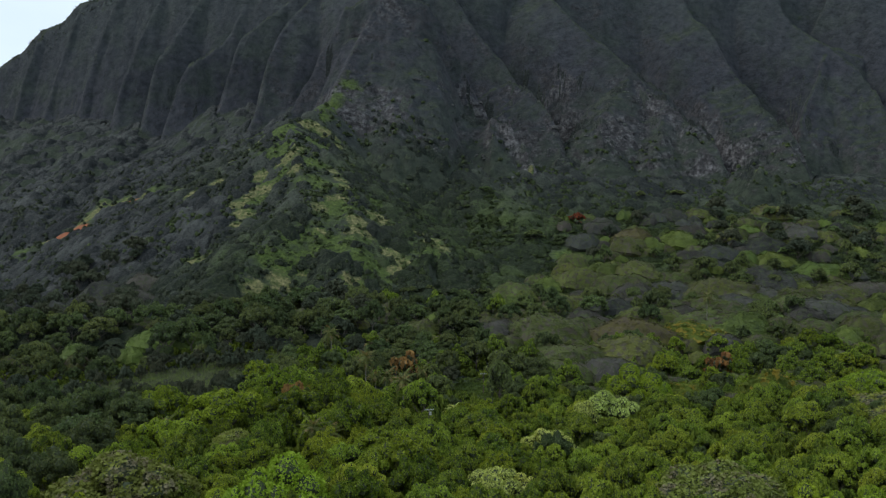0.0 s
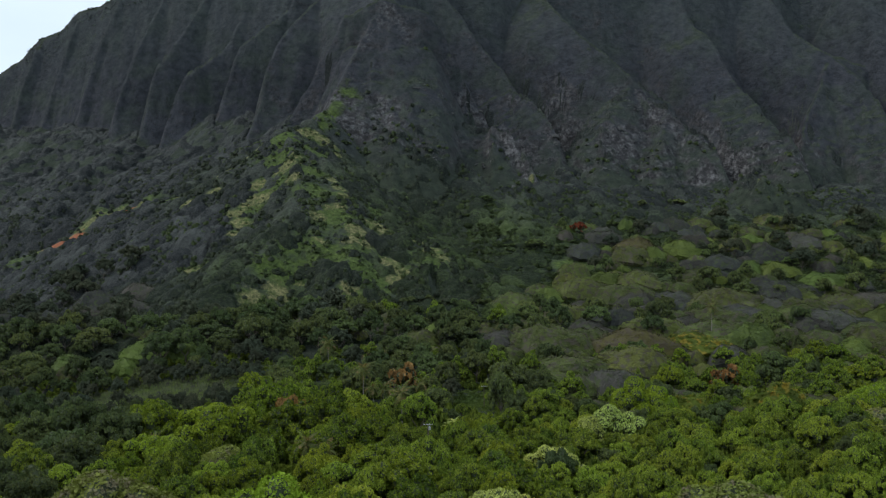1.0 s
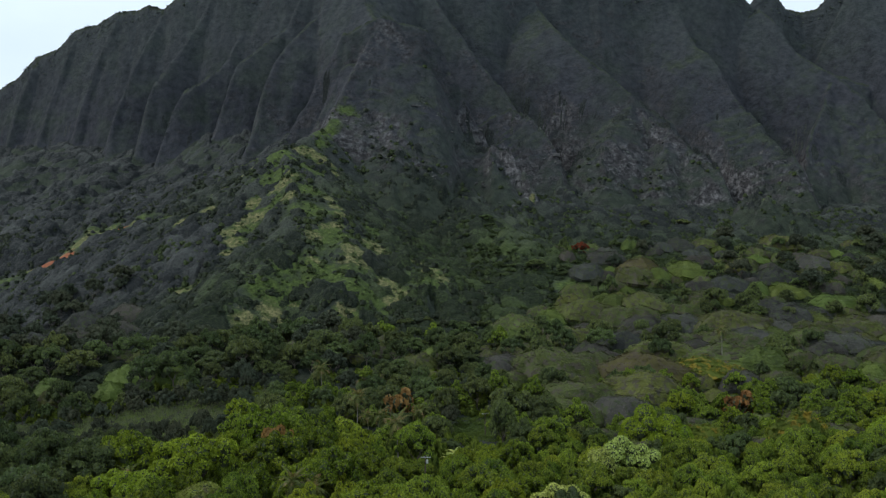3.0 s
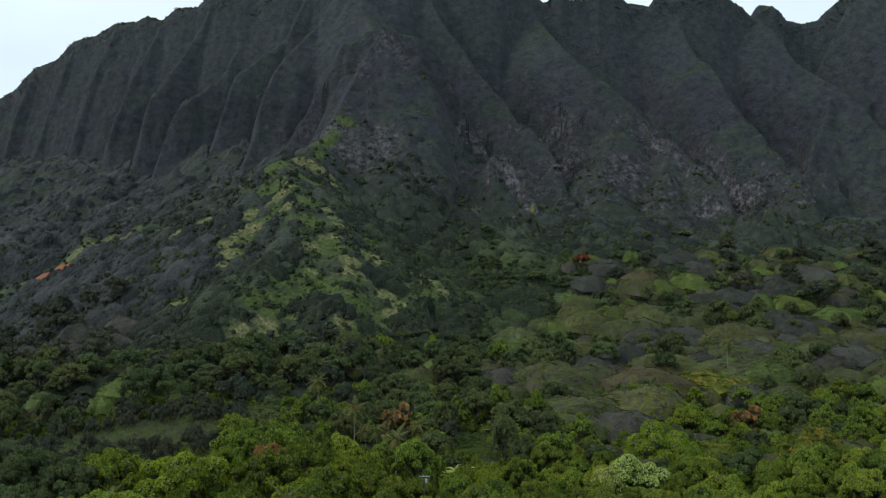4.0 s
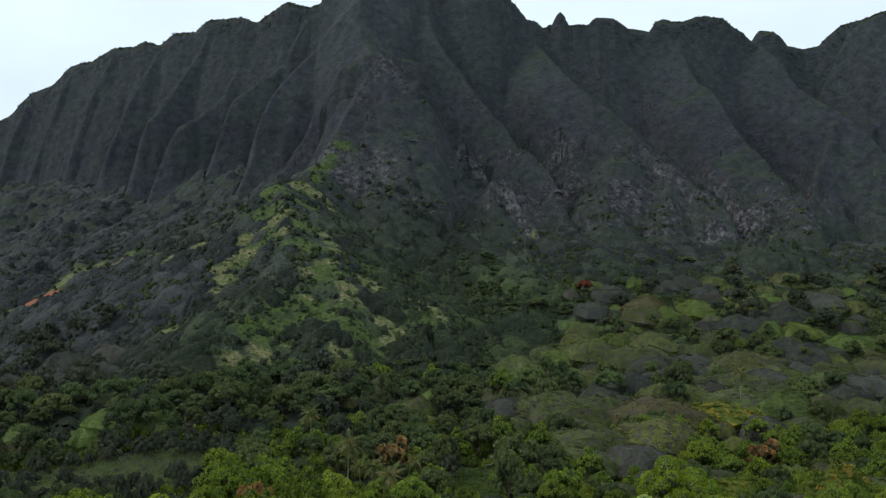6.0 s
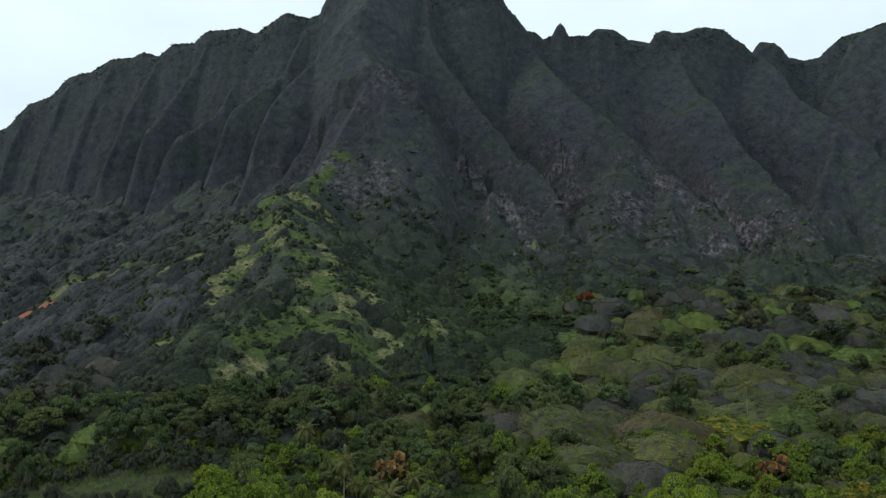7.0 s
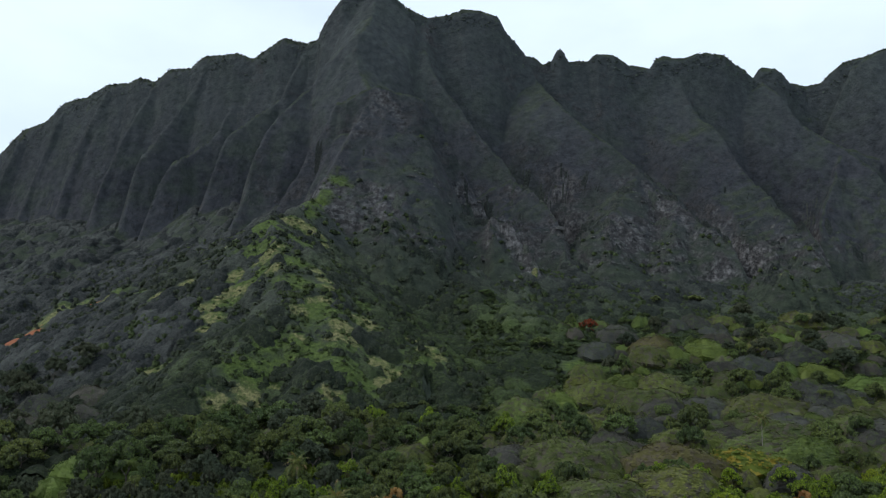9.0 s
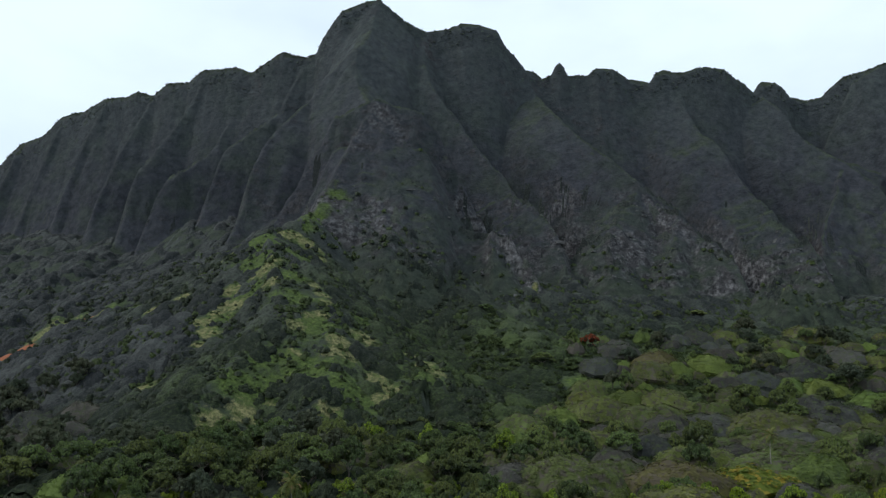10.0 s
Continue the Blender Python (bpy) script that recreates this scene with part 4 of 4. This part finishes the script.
for kind, x, y, radius, tall in (
        ("sage", 144, 724, 6, 7), ("sage", 220, 790, 8, 7), ("sage", 240, 750, 8, 7), ("grey", 195, 719, 16, 11), ("olive", 283, 735, 22, 12), ("leafy", 158, 638, 12, 11), ("sage", 37, 729, 7, 6), ("sage", 108, 521, 5, 7),
        ("leafy", -153, 448, 15, 10), ("dark", -49, 430, 10, 10), ("olive", -12, 428, 13, 9), ("dark", -107, 430, 11, 10), ("grey", -230, 573, 19, 11), ("grey", -199, 547, 16, 10), ("grey", -218, 537, 15, 10), ("grey", -201, 572, 16, 10)):
    plant(kind, x, y, radius, tall)
# the two hedge-like rows on the terraces below the hill
for y0, y1, x0, x1, n in ((538, 543, -30, 34, 13), (494, 483, -30, 32, 14)):
    for k in range(n):
        plant("dark" if k % 3 else "dull", x0 + (x1 - x0) * k / (n - 1), y0 + (y1 - y0) * k / (n - 1), rng.uniform(2.8, 4.2), rng.uniform(3.6, 5.0))

for x, y, tall, spread, lean in ((-29, 322, 16, 5.0, 0.05), (-13, 284, 12.5, 4.6, -0.04), (-22, 322, 9, 4.4, 0.1), (-31, 208, 9.5, 3.6, 0.12), (-27, 205, 8, 3.6, -0.05),
                                 (-50, 378, 16, 4.8, 0.04), (-26, 330, 8, 3.6, 0.1), (133, 425, 20, 3.6, 0.0), (-70, 214, 9, 3.0, 0.05), (-19, 345, 11, 3.8, 0.06), (-8, 330, 10, 3.8, -0.06)):
    palm(x, y, tall, spread, lean)
for x, y, tall in ((4, 283, 5.5), (2, 279, 4.5), (12, 281, 4.5), (16, 279, 4), (8, 286, 5)):
    banana_plant(x, y, tall)
utility_pole(-4, 243, 22, 8, True)
utility_pole(6.5, 300, 17.5, 12, False)
utility_pole(16, 335, 21.5, 12, False)
utility_pole(-123, 470, 33, 20, False)


def slope_at(x, y):
    return np.hypot(height(x + 2, y) - height(x - 2, y), height(x, y + 2) - height(x, y - 2)) / 4


# The woods, tree by tree: the valley floor from the near edge to the foot of the hill
def zone_kind(x, y):
    r = rng.random()
    if y < 270:
        if x < -72 - 0.1 * (y - 150):
            return ("dark", 0.85) if r < 0.88 else ("green", 0.7)
        if x > 20:
            return ("green", 0.6) if r < 0.78 else (("dark", 0.6) if r < 0.84 else ("lime", 0.5))
        return ("mango", 0.7) if r < 0.62 else ("green", 0.7)
    if y < 400:
        if x < -70:
            return ("dull", 0.45)
        if x < 35:
            if y > 296 and x > -62:
                return ("dark", 0.75) if r < 0.5 else (("dull", 0.6) if r < 0.58 else ("green", 0.65))
            return ("green", 0.75) if r < 0.5 else (("dark", 0.8) if r < 0.8 else ("mango", 0.75))
        return ("green", 0.6) if r < 0.45 else (("dark", 0.7) if r < 0.6 else (("olive", 1.0) if r < 0.85 else ("mango", 0.6)))
    if y > 490 and x < -60:
        return ("grey", 0.8) if r < 0.55 else ("dull", 0.6)
    if x < -40:
        return ("dark", 0.75) if r < 0.62 else (("dull", 0.8) if r < 0.8 else (("olive", 1.0) if r < 0.9 else ("leafy", 0.9)))
    if x < 30:
        return ("olive", 0.8) if r < 0.2 else (("leafy", 0.75) if r < 0.28 else (("green", 0.5) if r < 0.4 else ("dark", 0.6)))
    if y > 610:
        return ("grey", 0.85) if r < 0.32 else (("olive", 0.8) if r < 0.62 else (("leafy", 0.7) if r < 0.74 else (("dull", 0.6) if r < 0.93 else ("sage", 0.45))))
    return ("olive", 1.3) if r < 0.36 else (("grey", 1.25) if r < 0.58 else (("leafy", 1.05) if r < 0.78 else (("dark", 0.55) if r < 0.87 else ("sage", 0.6))))


def clear_of(x, y, r, tight=0.8):
    return all((x - a) ** 2 + (y - b) ** 2 > (tight * (r + c)) ** 2 for a, b, c in TAKEN)


def open_ground(x, y):
    """The small lawn, the clearings round palms, poles and banana plants."""
    strips = ((13, 8, 300, 362), (-4, 6, 218, 247), (-30, 6, 188, 210), (-13, 5, 258, 286), (-29, 6, 296, 324), (8, 7, 264, 294))
    return any(abs(x - a) < w and y0 < y < y1 for a, w, y0, y1 in strips) or math.hypot(x - 165, y - 470) < 13



def grow_woods():
    counts = {}
    for (y0, y1), tries, base in (((118, 200), 900, 6.2), ((200, 300), 1100, 6.6), ((300, 420), 900, 7.4), ((420, 560), 1100, 11.5), ((560, 730), 1200, 11.0)):
        for _ in range(tries):
            y = rng.uniform(y0, y1)
            x = rng.uniform(-1, 1) * (0.58 * y + 14)
            if y > 400 and x < 26 + 0.3 * (y - 430) + 14 * math.sin(y / 23) and not (x < -0.36 * y and y < 610) and (y > 500 or grass_cover(x, y) > 0.3):
                continue
            if x < -80 and 318 < y < 388 and rng.random() < 0.82:
                continue
            low = any(math.hypot(x - a, (y - b) / 1.4) < c for a, b, c in ((-24, 310, 21), (-4, 250, 13), (10, 288, 14), (-32, 190, 9)))
            kind, size = zone_kind(x, y)
            wide = kind in ("olive", "leafy", "grey", "brown")
            r = base * size * rng.uniform(0.65, 1.4) * (0.65 if low else 1.0)
            if open_ground(x, y) or not clear_of(x, y, r, 0.54):
                continue
            if wide and y > 400 and float(slope_at(np.float64(x), np.float64(y))) > 0.5:
                continue
            tall = ((3.0 if y > 430 else 3.5) + 0.5 * r if wide else 3.5 + 1.15 * r) * rng.uniform(0.85, 1.15) * (0.7 if low else 1.0)
            name = NAMES.get(kind, "broadleaf_tree")
            counts[name] = counts.get(name, 0) + 1
            plant(kind, x, y, r, tall, counts[name] < 360)


grow_woods()


def join_woods():
    """The trees past counting: one mesh for each kind of foliage."""
    for kind, rows in JOINED.items():
        V, Q, base = [], [], 0
        for me, x, y, z, (sx, sy, sz) in rows:
            v = np.empty(len(me.vertices) * 3, np.float32)
            me.vertices.foreach_get("co", v)
            q = np.empty(len(me.loops), np.int32)
            me.loops.foreach_get("vertex_index", q)
            v = v.reshape(-1, 3)
            a = rng.uniform(0, 6.283)
            c, s = math.cos(a), math.sin(a)
            V.append(np.stack([x + sx * (c * v[:, 0] - s * v[:, 1]), y + sy * (s * v[:, 0] + c * v[:, 1]), z + sz * v[:, 2]], 1))
            Q.append(q.reshape(-1, 4) + base)
            base += len(v)
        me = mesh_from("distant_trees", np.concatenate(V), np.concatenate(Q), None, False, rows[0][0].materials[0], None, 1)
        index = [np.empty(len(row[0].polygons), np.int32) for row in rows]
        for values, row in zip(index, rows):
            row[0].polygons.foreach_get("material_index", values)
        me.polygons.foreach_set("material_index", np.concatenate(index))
        tagged(new("distant_trees", me), "distant " + SPECIES[kind][3].replace(" tree", " trees", 1), "trees", kind="stuff")


join_woods()


# ---- scrub and far woods, past counting ----
def bush_template(count, leaf, n=5, flat=0.7, core=0.75):
    l, r = dome_lumps(n, 0.75, 1.0, (0.38, 0.55))
    me = crown_mesh("template", l, r, count, leaf, None, flat, core, -0.1)
    v = np.empty(len(me.vertices) * 3, np.float32)
    me.vertices.foreach_get("co", v)
    q = np.empty(len(me.loops), np.int32)
    me.loops.foreach_get("vertex_index", q)
    bpy.data.meshes.remove(me)
    return v.reshape(-1, 3), q.reshape(-1, 4)


def tuft_template(count, leaf):
    """A low rounded bush: a lumpy closed dome with loose sprays over it."""
    rows, cols = 3, 8
    ph = rng.uniform(0, 6.28, 3)
    w = np.linspace(0.12, 1.75, rows)[:, None]
    u = np.linspace(0, 2 * np.pi, cols, endpoint=False)[None, :]
    r = 1 + 0.2 * np.sin(2 * u + ph[0]) + 0.14 * np.sin(3 * u + ph[1] + w) + 0.1 * rng.normal(size=(rows, cols))
    cv = np.stack([r * np.sin(w) * np.cos(u), r * np.sin(w) * np.sin(u), 0.8 * (r * np.cos(w) + 0 * u)], -1).reshape(-1, 3)
    i, j = np.arange(rows - 1)[:, None] * cols, np.arange(cols)[None, :]
    cq = np.stack([i + j, i + cols + j, i + cols + (j + 1) % cols, i + (j + 1) % cols], -1).reshape(-1, 4)
    p, a = np.sqrt(rng.random(count)), rng.uniform(0, 6.283, count)
    c = np.stack([p * np.cos(a), p * np.sin(a), 0.78 * np.sqrt(1 - 0.9 * p * p)], 1) * (0.95 + 0.25 * rng.random((count, 1)))
    v, q = leaves(c, np.stack([p * np.cos(a), p * np.sin(a), 1.05 - 0.6 * p * p], 1), leaf, 0.4)
    return np.concatenate([cv, v]), np.concatenate([cq, q + len(cv)])


def scatter(name, label, category, material, templates, x, y, radius, tall, sink=0.15, turn=6.283, smooth=False):
    """Many bushes in one mesh, each turned and sized at random, with a shade of its own."""
    z = height(x, y)
    V, Q, T, base = [], [], [], 0
    for i in range(len(x)):
        v, q = templates[int(rng.integers(len(templates)))]
        a = rng.uniform(0, turn)
        c, s = math.cos(a), math.sin(a)
        p = np.empty_like(v)
        p[:, 0] = x[i] + radius[i] * (c * v[:, 0] - s * v[:, 1])
        p[:, 1] = y[i] + radius[i] * (s * v[:, 0] + c * v[:, 1])
        p[:, 2] = z[i] + tall[i] * v[:, 2] - sink * tall[i]
        V.append(p)
        Q.append(q + base)
        T.append(np.full(len(v), rng.random()))
        base += len(v)
    me = mesh_from(name, np.concatenate(V), np.concatenate(Q), None, smooth, material, {"tint": np.concatenate(T)})
    return tagged(new(name, me), label, category, kind="stuff")


def spread_points(count, x0, x1, y0, y1):
    return rng.uniform(x0, x1, count), rng.uniform(y0, y1, count)


SMALL = [tuft_template(20, 0.5) for _ in range(12)]
MEDIUM = [bush_template(110, 0.3, 4) for _ in range(5)]

# undergrowth that fills the woods
x, y = spread_points(3600, -1, 1, 118, 425)
x = x * (0.58 * y + 12)
keep = np.array([not open_ground(a, b) for a, b in zip(x, y)]) & ~((x < -80) & (y > 316) & (y < 396))
x, y = x[keep], y[keep]
scatter("undergrowth", "dense dark green undergrowth between the trees", "undergrowth", UNDER, MEDIUM, x, y, rng.uniform(1.8, 3.8, len(x)), np.where(x < -72 - 0.1 * (y - 150), 5.0, np.where(y > 320, 4.0, 7.0)) * rng.uniform(0.6, 1.3, len(x)))

y = rng.uniform(400, 750, 3200)
x = 20 + rng.random(3200) * (0.58 * y - 16)
keep = grass_cover(x, y) < 0.45
x, y = x[keep], y[keep]
scatter("woodland_scrub", "low green scrub between the umbrella trees", "scrub", WOODS_MIX, MEDIUM, x, y, rng.uniform(2.2, 5.0, len(x)), rng.uniform(2.0, 4.5, len(x)))

# the hill and the slopes under the cliffs: a closed cover of rounded bushes
def bush_layer(x, y, cell, seed, share, tall):
    """Rounded bushes, one to a jittered cell: how high they stand at x, y, and the shade of the one that does."""
    best, shade = np.zeros(np.shape(x)), np.zeros(np.shape(x))
    ix, iy = np.floor(x / cell), np.floor(y / cell)
    for dx in (-1, 0, 1):
        for dy in (-1, 0, 1):
            cx, cy = ix + dx, iy + dy
            px, py = (cx + lattice(cx, cy, seed)) * cell, (cy + lattice(cx, cy, seed + 1)) * cell
            size = 0.5 + 0.5 * lattice(cx, cy, seed + 2)
            d = np.hypot(x - px, (y - py)) / (0.95 * cell * size)
            h = tall * size * np.sqrt(np.clip(1 - d * d, 0, 1)) * (lattice(cx, cy, seed + 3) < share)
            shade = np.where(h > best, lattice(cx, cy, seed + 4), shade)
            best = np.maximum(best, h)
    return best, shade


def make_scrub():
    gx, gy = np.arange(-640, 480, 1.15), np.concatenate([np.arange(428, 760, 1.25), np.arange(760, 900, 1.6), np.arange(900, 1160, 2.0)])
    X, Y = np.meshgrid(gx, gy)
    Z = height(X, Y)
    ground_slope = np.hypot((np.roll(Z, -2, 1) - np.roll(Z, 2, 1)) / 4.6, (np.roll(Z, -2, 0) - np.roll(Z, 2, 0)) / 5.2)
    sway = X + 1.6 * fractal(X / 6, Y / 6, 90, 2), Y + 1.6 * fractal(X / 6, Y / 6, 91, 2)
    small, tone_a = bush_layer(*sway, 4.2, 100, 0.85, 3.6)
    large, tone_b = bush_layer(*sway, 10.5, 110, 0.45, 6.6)
    H, T = np.maximum(small, large), np.where(large > small, tone_b, tone_a)
    H = H + 0.8 * fractal(X / 2.6, Y / 2.6, 92, 2) - 0.6
    big = fractal(X / 70, Y / 70, 50, 3)
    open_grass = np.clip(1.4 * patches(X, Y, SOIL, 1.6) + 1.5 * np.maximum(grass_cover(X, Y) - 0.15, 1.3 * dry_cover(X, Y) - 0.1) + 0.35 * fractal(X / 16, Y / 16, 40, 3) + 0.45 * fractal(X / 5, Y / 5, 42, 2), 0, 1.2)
    cliff = np.clip((ground_slope - np.where((Y < 780) & ~((X > -105) & (X < 0) & (Y > 735)), 1.25, 0.9)) / 0.35, 0, 1)
    H = H * np.where((X > 30 + 0.25 * (Y - 430)) & (Y < 700), 0.45, 1.0) - 4.2 * open_grass - 5.5 * np.clip(cliff + 0.3 * fractal(X / 12, Y / 12, 41, 2) * (cliff > 0), 0, 1) - 6 * (Z > 300)
    # greyer towards the west, and with distance beyond y = 690
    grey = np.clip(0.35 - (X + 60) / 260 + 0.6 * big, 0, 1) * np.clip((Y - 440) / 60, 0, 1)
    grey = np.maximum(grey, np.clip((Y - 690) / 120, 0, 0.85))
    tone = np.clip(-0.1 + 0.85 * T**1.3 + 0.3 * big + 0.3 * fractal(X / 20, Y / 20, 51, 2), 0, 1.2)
    keep = (np.abs(X) < 0.56 * Y + 12) & (H > -0.5) & ~((X < -80) & (Y < 445))
    n, m = len(gx), len(gy)
    i = (np.arange(m - 1)[:, None] * n + np.arange(n - 1)[None, :]).ravel()
    quads = np.stack([i, i + 1, i + n + 1, i + n], 1)
    k = keep.ravel()
    quads = quads[k[quads].any(1)]
    used, quads = np.unique(quads, return_inverse=True)
    v = np.stack([X.ravel(), Y.ravel(), (Z + np.maximum(H, -1.2)).ravel()], 1)[used]
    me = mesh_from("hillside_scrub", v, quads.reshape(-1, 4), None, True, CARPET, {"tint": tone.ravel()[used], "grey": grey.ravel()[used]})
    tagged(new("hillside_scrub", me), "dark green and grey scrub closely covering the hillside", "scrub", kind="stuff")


make_scrub()

# small bushes dotted over the grass of the hill
x, y = spread_points(9000, -230, 40, 500, 830)
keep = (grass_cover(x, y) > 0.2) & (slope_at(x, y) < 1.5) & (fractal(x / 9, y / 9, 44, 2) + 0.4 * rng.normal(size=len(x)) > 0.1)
x, y = x[keep], y[keep]
r = rng.uniform(0.5, 1.5, len(x))
scatter("low_bushes", "small green bushes dotted over the grassy hill", "bushes", WOODS_MIX, SMALL, x, y, r, 0.9 * r, 0.1, smooth=True)

# looser bushes that stand out of it
x, y = spread_points(15000, -1, 1, 430, 880)
x = x * (0.56 * y + 10)
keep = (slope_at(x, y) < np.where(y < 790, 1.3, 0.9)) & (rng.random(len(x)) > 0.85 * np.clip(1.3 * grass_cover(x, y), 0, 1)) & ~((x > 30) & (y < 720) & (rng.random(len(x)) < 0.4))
x, y = x[keep], y[keep]
wood = fractal(x / 70, y / 70, 50, 3) + 0.3 * rng.normal(size=len(x)) > (-x - 60) / 300
r = rng.uniform(0.9, 2.6, len(x))
scatter("loose_bushes", "dark green bushes standing out of the hillside scrub", "bushes", WOODS_MIX, SMALL, x[wood], y[wood], r[wood], 1.3 * r[wood], -0.15, smooth=True)
scatter("grey_bushes", "grey-green bushes on the slope", "bushes", SCRUB_MIX, SMALL, x[~wood], y[~wood], r[~wood], 1.3 * r[~wood], -0.15, smooth=True)

# bushes on the ledges, gullies and the skyline of the range
x, y = spread_points(4000, -300, 620, 770, 1050)
keep = (slope_at(x, y) < 1.25) & (height(x, y) < 265) & (fractal(x / 28, y / 28, 71, 3) > -0.1) & (np.abs(x) < 0.58 * y + 10) & (y < np.interp(x, CREST[:, 0], CREST[:, 1]) + 2)
x, y = x[keep], y[keep]
cx = rng.uniform(-640, 620, 900)
cy = np.interp(cx, CREST[:, 0], CREST[:, 1]) + rng.uniform(-5, 1, 900)
x, y = np.concatenate([x, cx]), np.concatenate([y, cy])
r = rng.uniform(0.6, 1.5, len(x))
scatter("cliff_scrub", "dark scrub clinging to the ledges and skyline of the cliffs", "scrub", FACE_SCRUB, SMALL, x, y, r, 0.8 * r, smooth=True)


# crags and broken ledges on the lower cliffs
def crag_template():
    v = np.array([(x, y, z) for z in (-1, 1) for y in (-1, 1) for x in (-1, 1)], float)
    v[4:, :2] *= rng.uniform(0.35, 0.85)
    v += rng.normal(size=(8, 3)) * 0.22
    v[:, 0] *= rng.uniform(1.2, 2.6)
    q = np.array([(0, 2, 3, 1), (4, 5, 7, 6), (0, 1, 5, 4), (1, 3, 7, 5), (3, 2, 6, 7), (2, 0, 4, 6)])
    return v, q


CRAGS = [crag_template() for _ in range(14)]
x, y = spread_points(9000, -110, 420, 770, 930)
z, s = height(x, y), slope_at(x, y)
keep = (s > 1.3) & (z < 262) & (fractal(x / 35, y / 35, 81, 3) + 0.15 * rng.normal(size=len(x)) > 0.12)
x, y = x[keep][:260], y[keep][:260]
hx, hy = np.array([-128.0, -150, -100, -96, -60, -56, -160, -40, -20]), np.array([712.0, 735, 742, 700, 745, 770, 722, 785, 800])
x, y = np.concatenate([x, hx]), np.concatenate([y, hy])
r = rng.uniform(0.5, 1.4, len(x)) * (0.8 + 0.9 * rng.random(len(x)) ** 3)
scatter("rock_outcrops", "broken grey basalt crags on the lower cliffs", "rock", ROCK, CRAGS, x, y, r, 0.75 * r * rng.uniform(0.6, 1.6, len(x)), 0.9, 0.7)


# tall grey-green grass on the low ground
def grass_template(blades):
    a = rng.uniform(0, 6.283, blades)
    p = np.stack([rng.normal(size=blades) * 0.5, rng.normal(size=blades) * 0.5, np.zeros(blades)], 1)
    side = np.stack([np.cos(a), np.sin(a), 0 * a], 1) * 0.08
    tip = p + np.stack([rng.normal(size=blades) * 0.3, rng.normal(size=blades) * 0.3, 0.6 + 0.5 * rng.random(blades)], 1)
    v = np.stack([p - side, p + side, tip + 0.3 * side, tip - 0.3 * side], 1).reshape(-1, 3)
    return v, np.arange(4 * blades).reshape(-1, 4)


x, y = spread_points(520, -250, -64, 312, 396)
keep = x > -0.58 * y - 14
x, y = x[keep], y[keep]
scatter("low_scrub", "low grey-green scrub among the tall grass", "scrub", GREY_SCRUB, MEDIUM, x, y, rng.uniform(1.4, 4.0, len(x)), rng.uniform(1.5, 4.0, len(x)))
GRASS = [grass_template(26) for _ in range(4)]
x, y = spread_points(7000, -260, -58, 314, 396)
keep = x > -0.58 * y - 14
x, y = x[keep], y[keep]
scatter("tall_grass", "tall grey-green grass on the low ground", "grass", REEDS, GRASS, x, y, rng.uniform(1.4, 2.4, len(x)), rng.uniform(2.0, 4.2, len(x)))


x, y = rng.uniform(5, 21, 420), rng.uniform(322, 362, 420)
scatter("lawn_grass", "bright green mown grass in a clearing", "grass", LEAFY, GRASS, x, y, rng.uniform(0.8, 1.5, len(x)), rng.uniform(0.4, 0.8, len(x)))
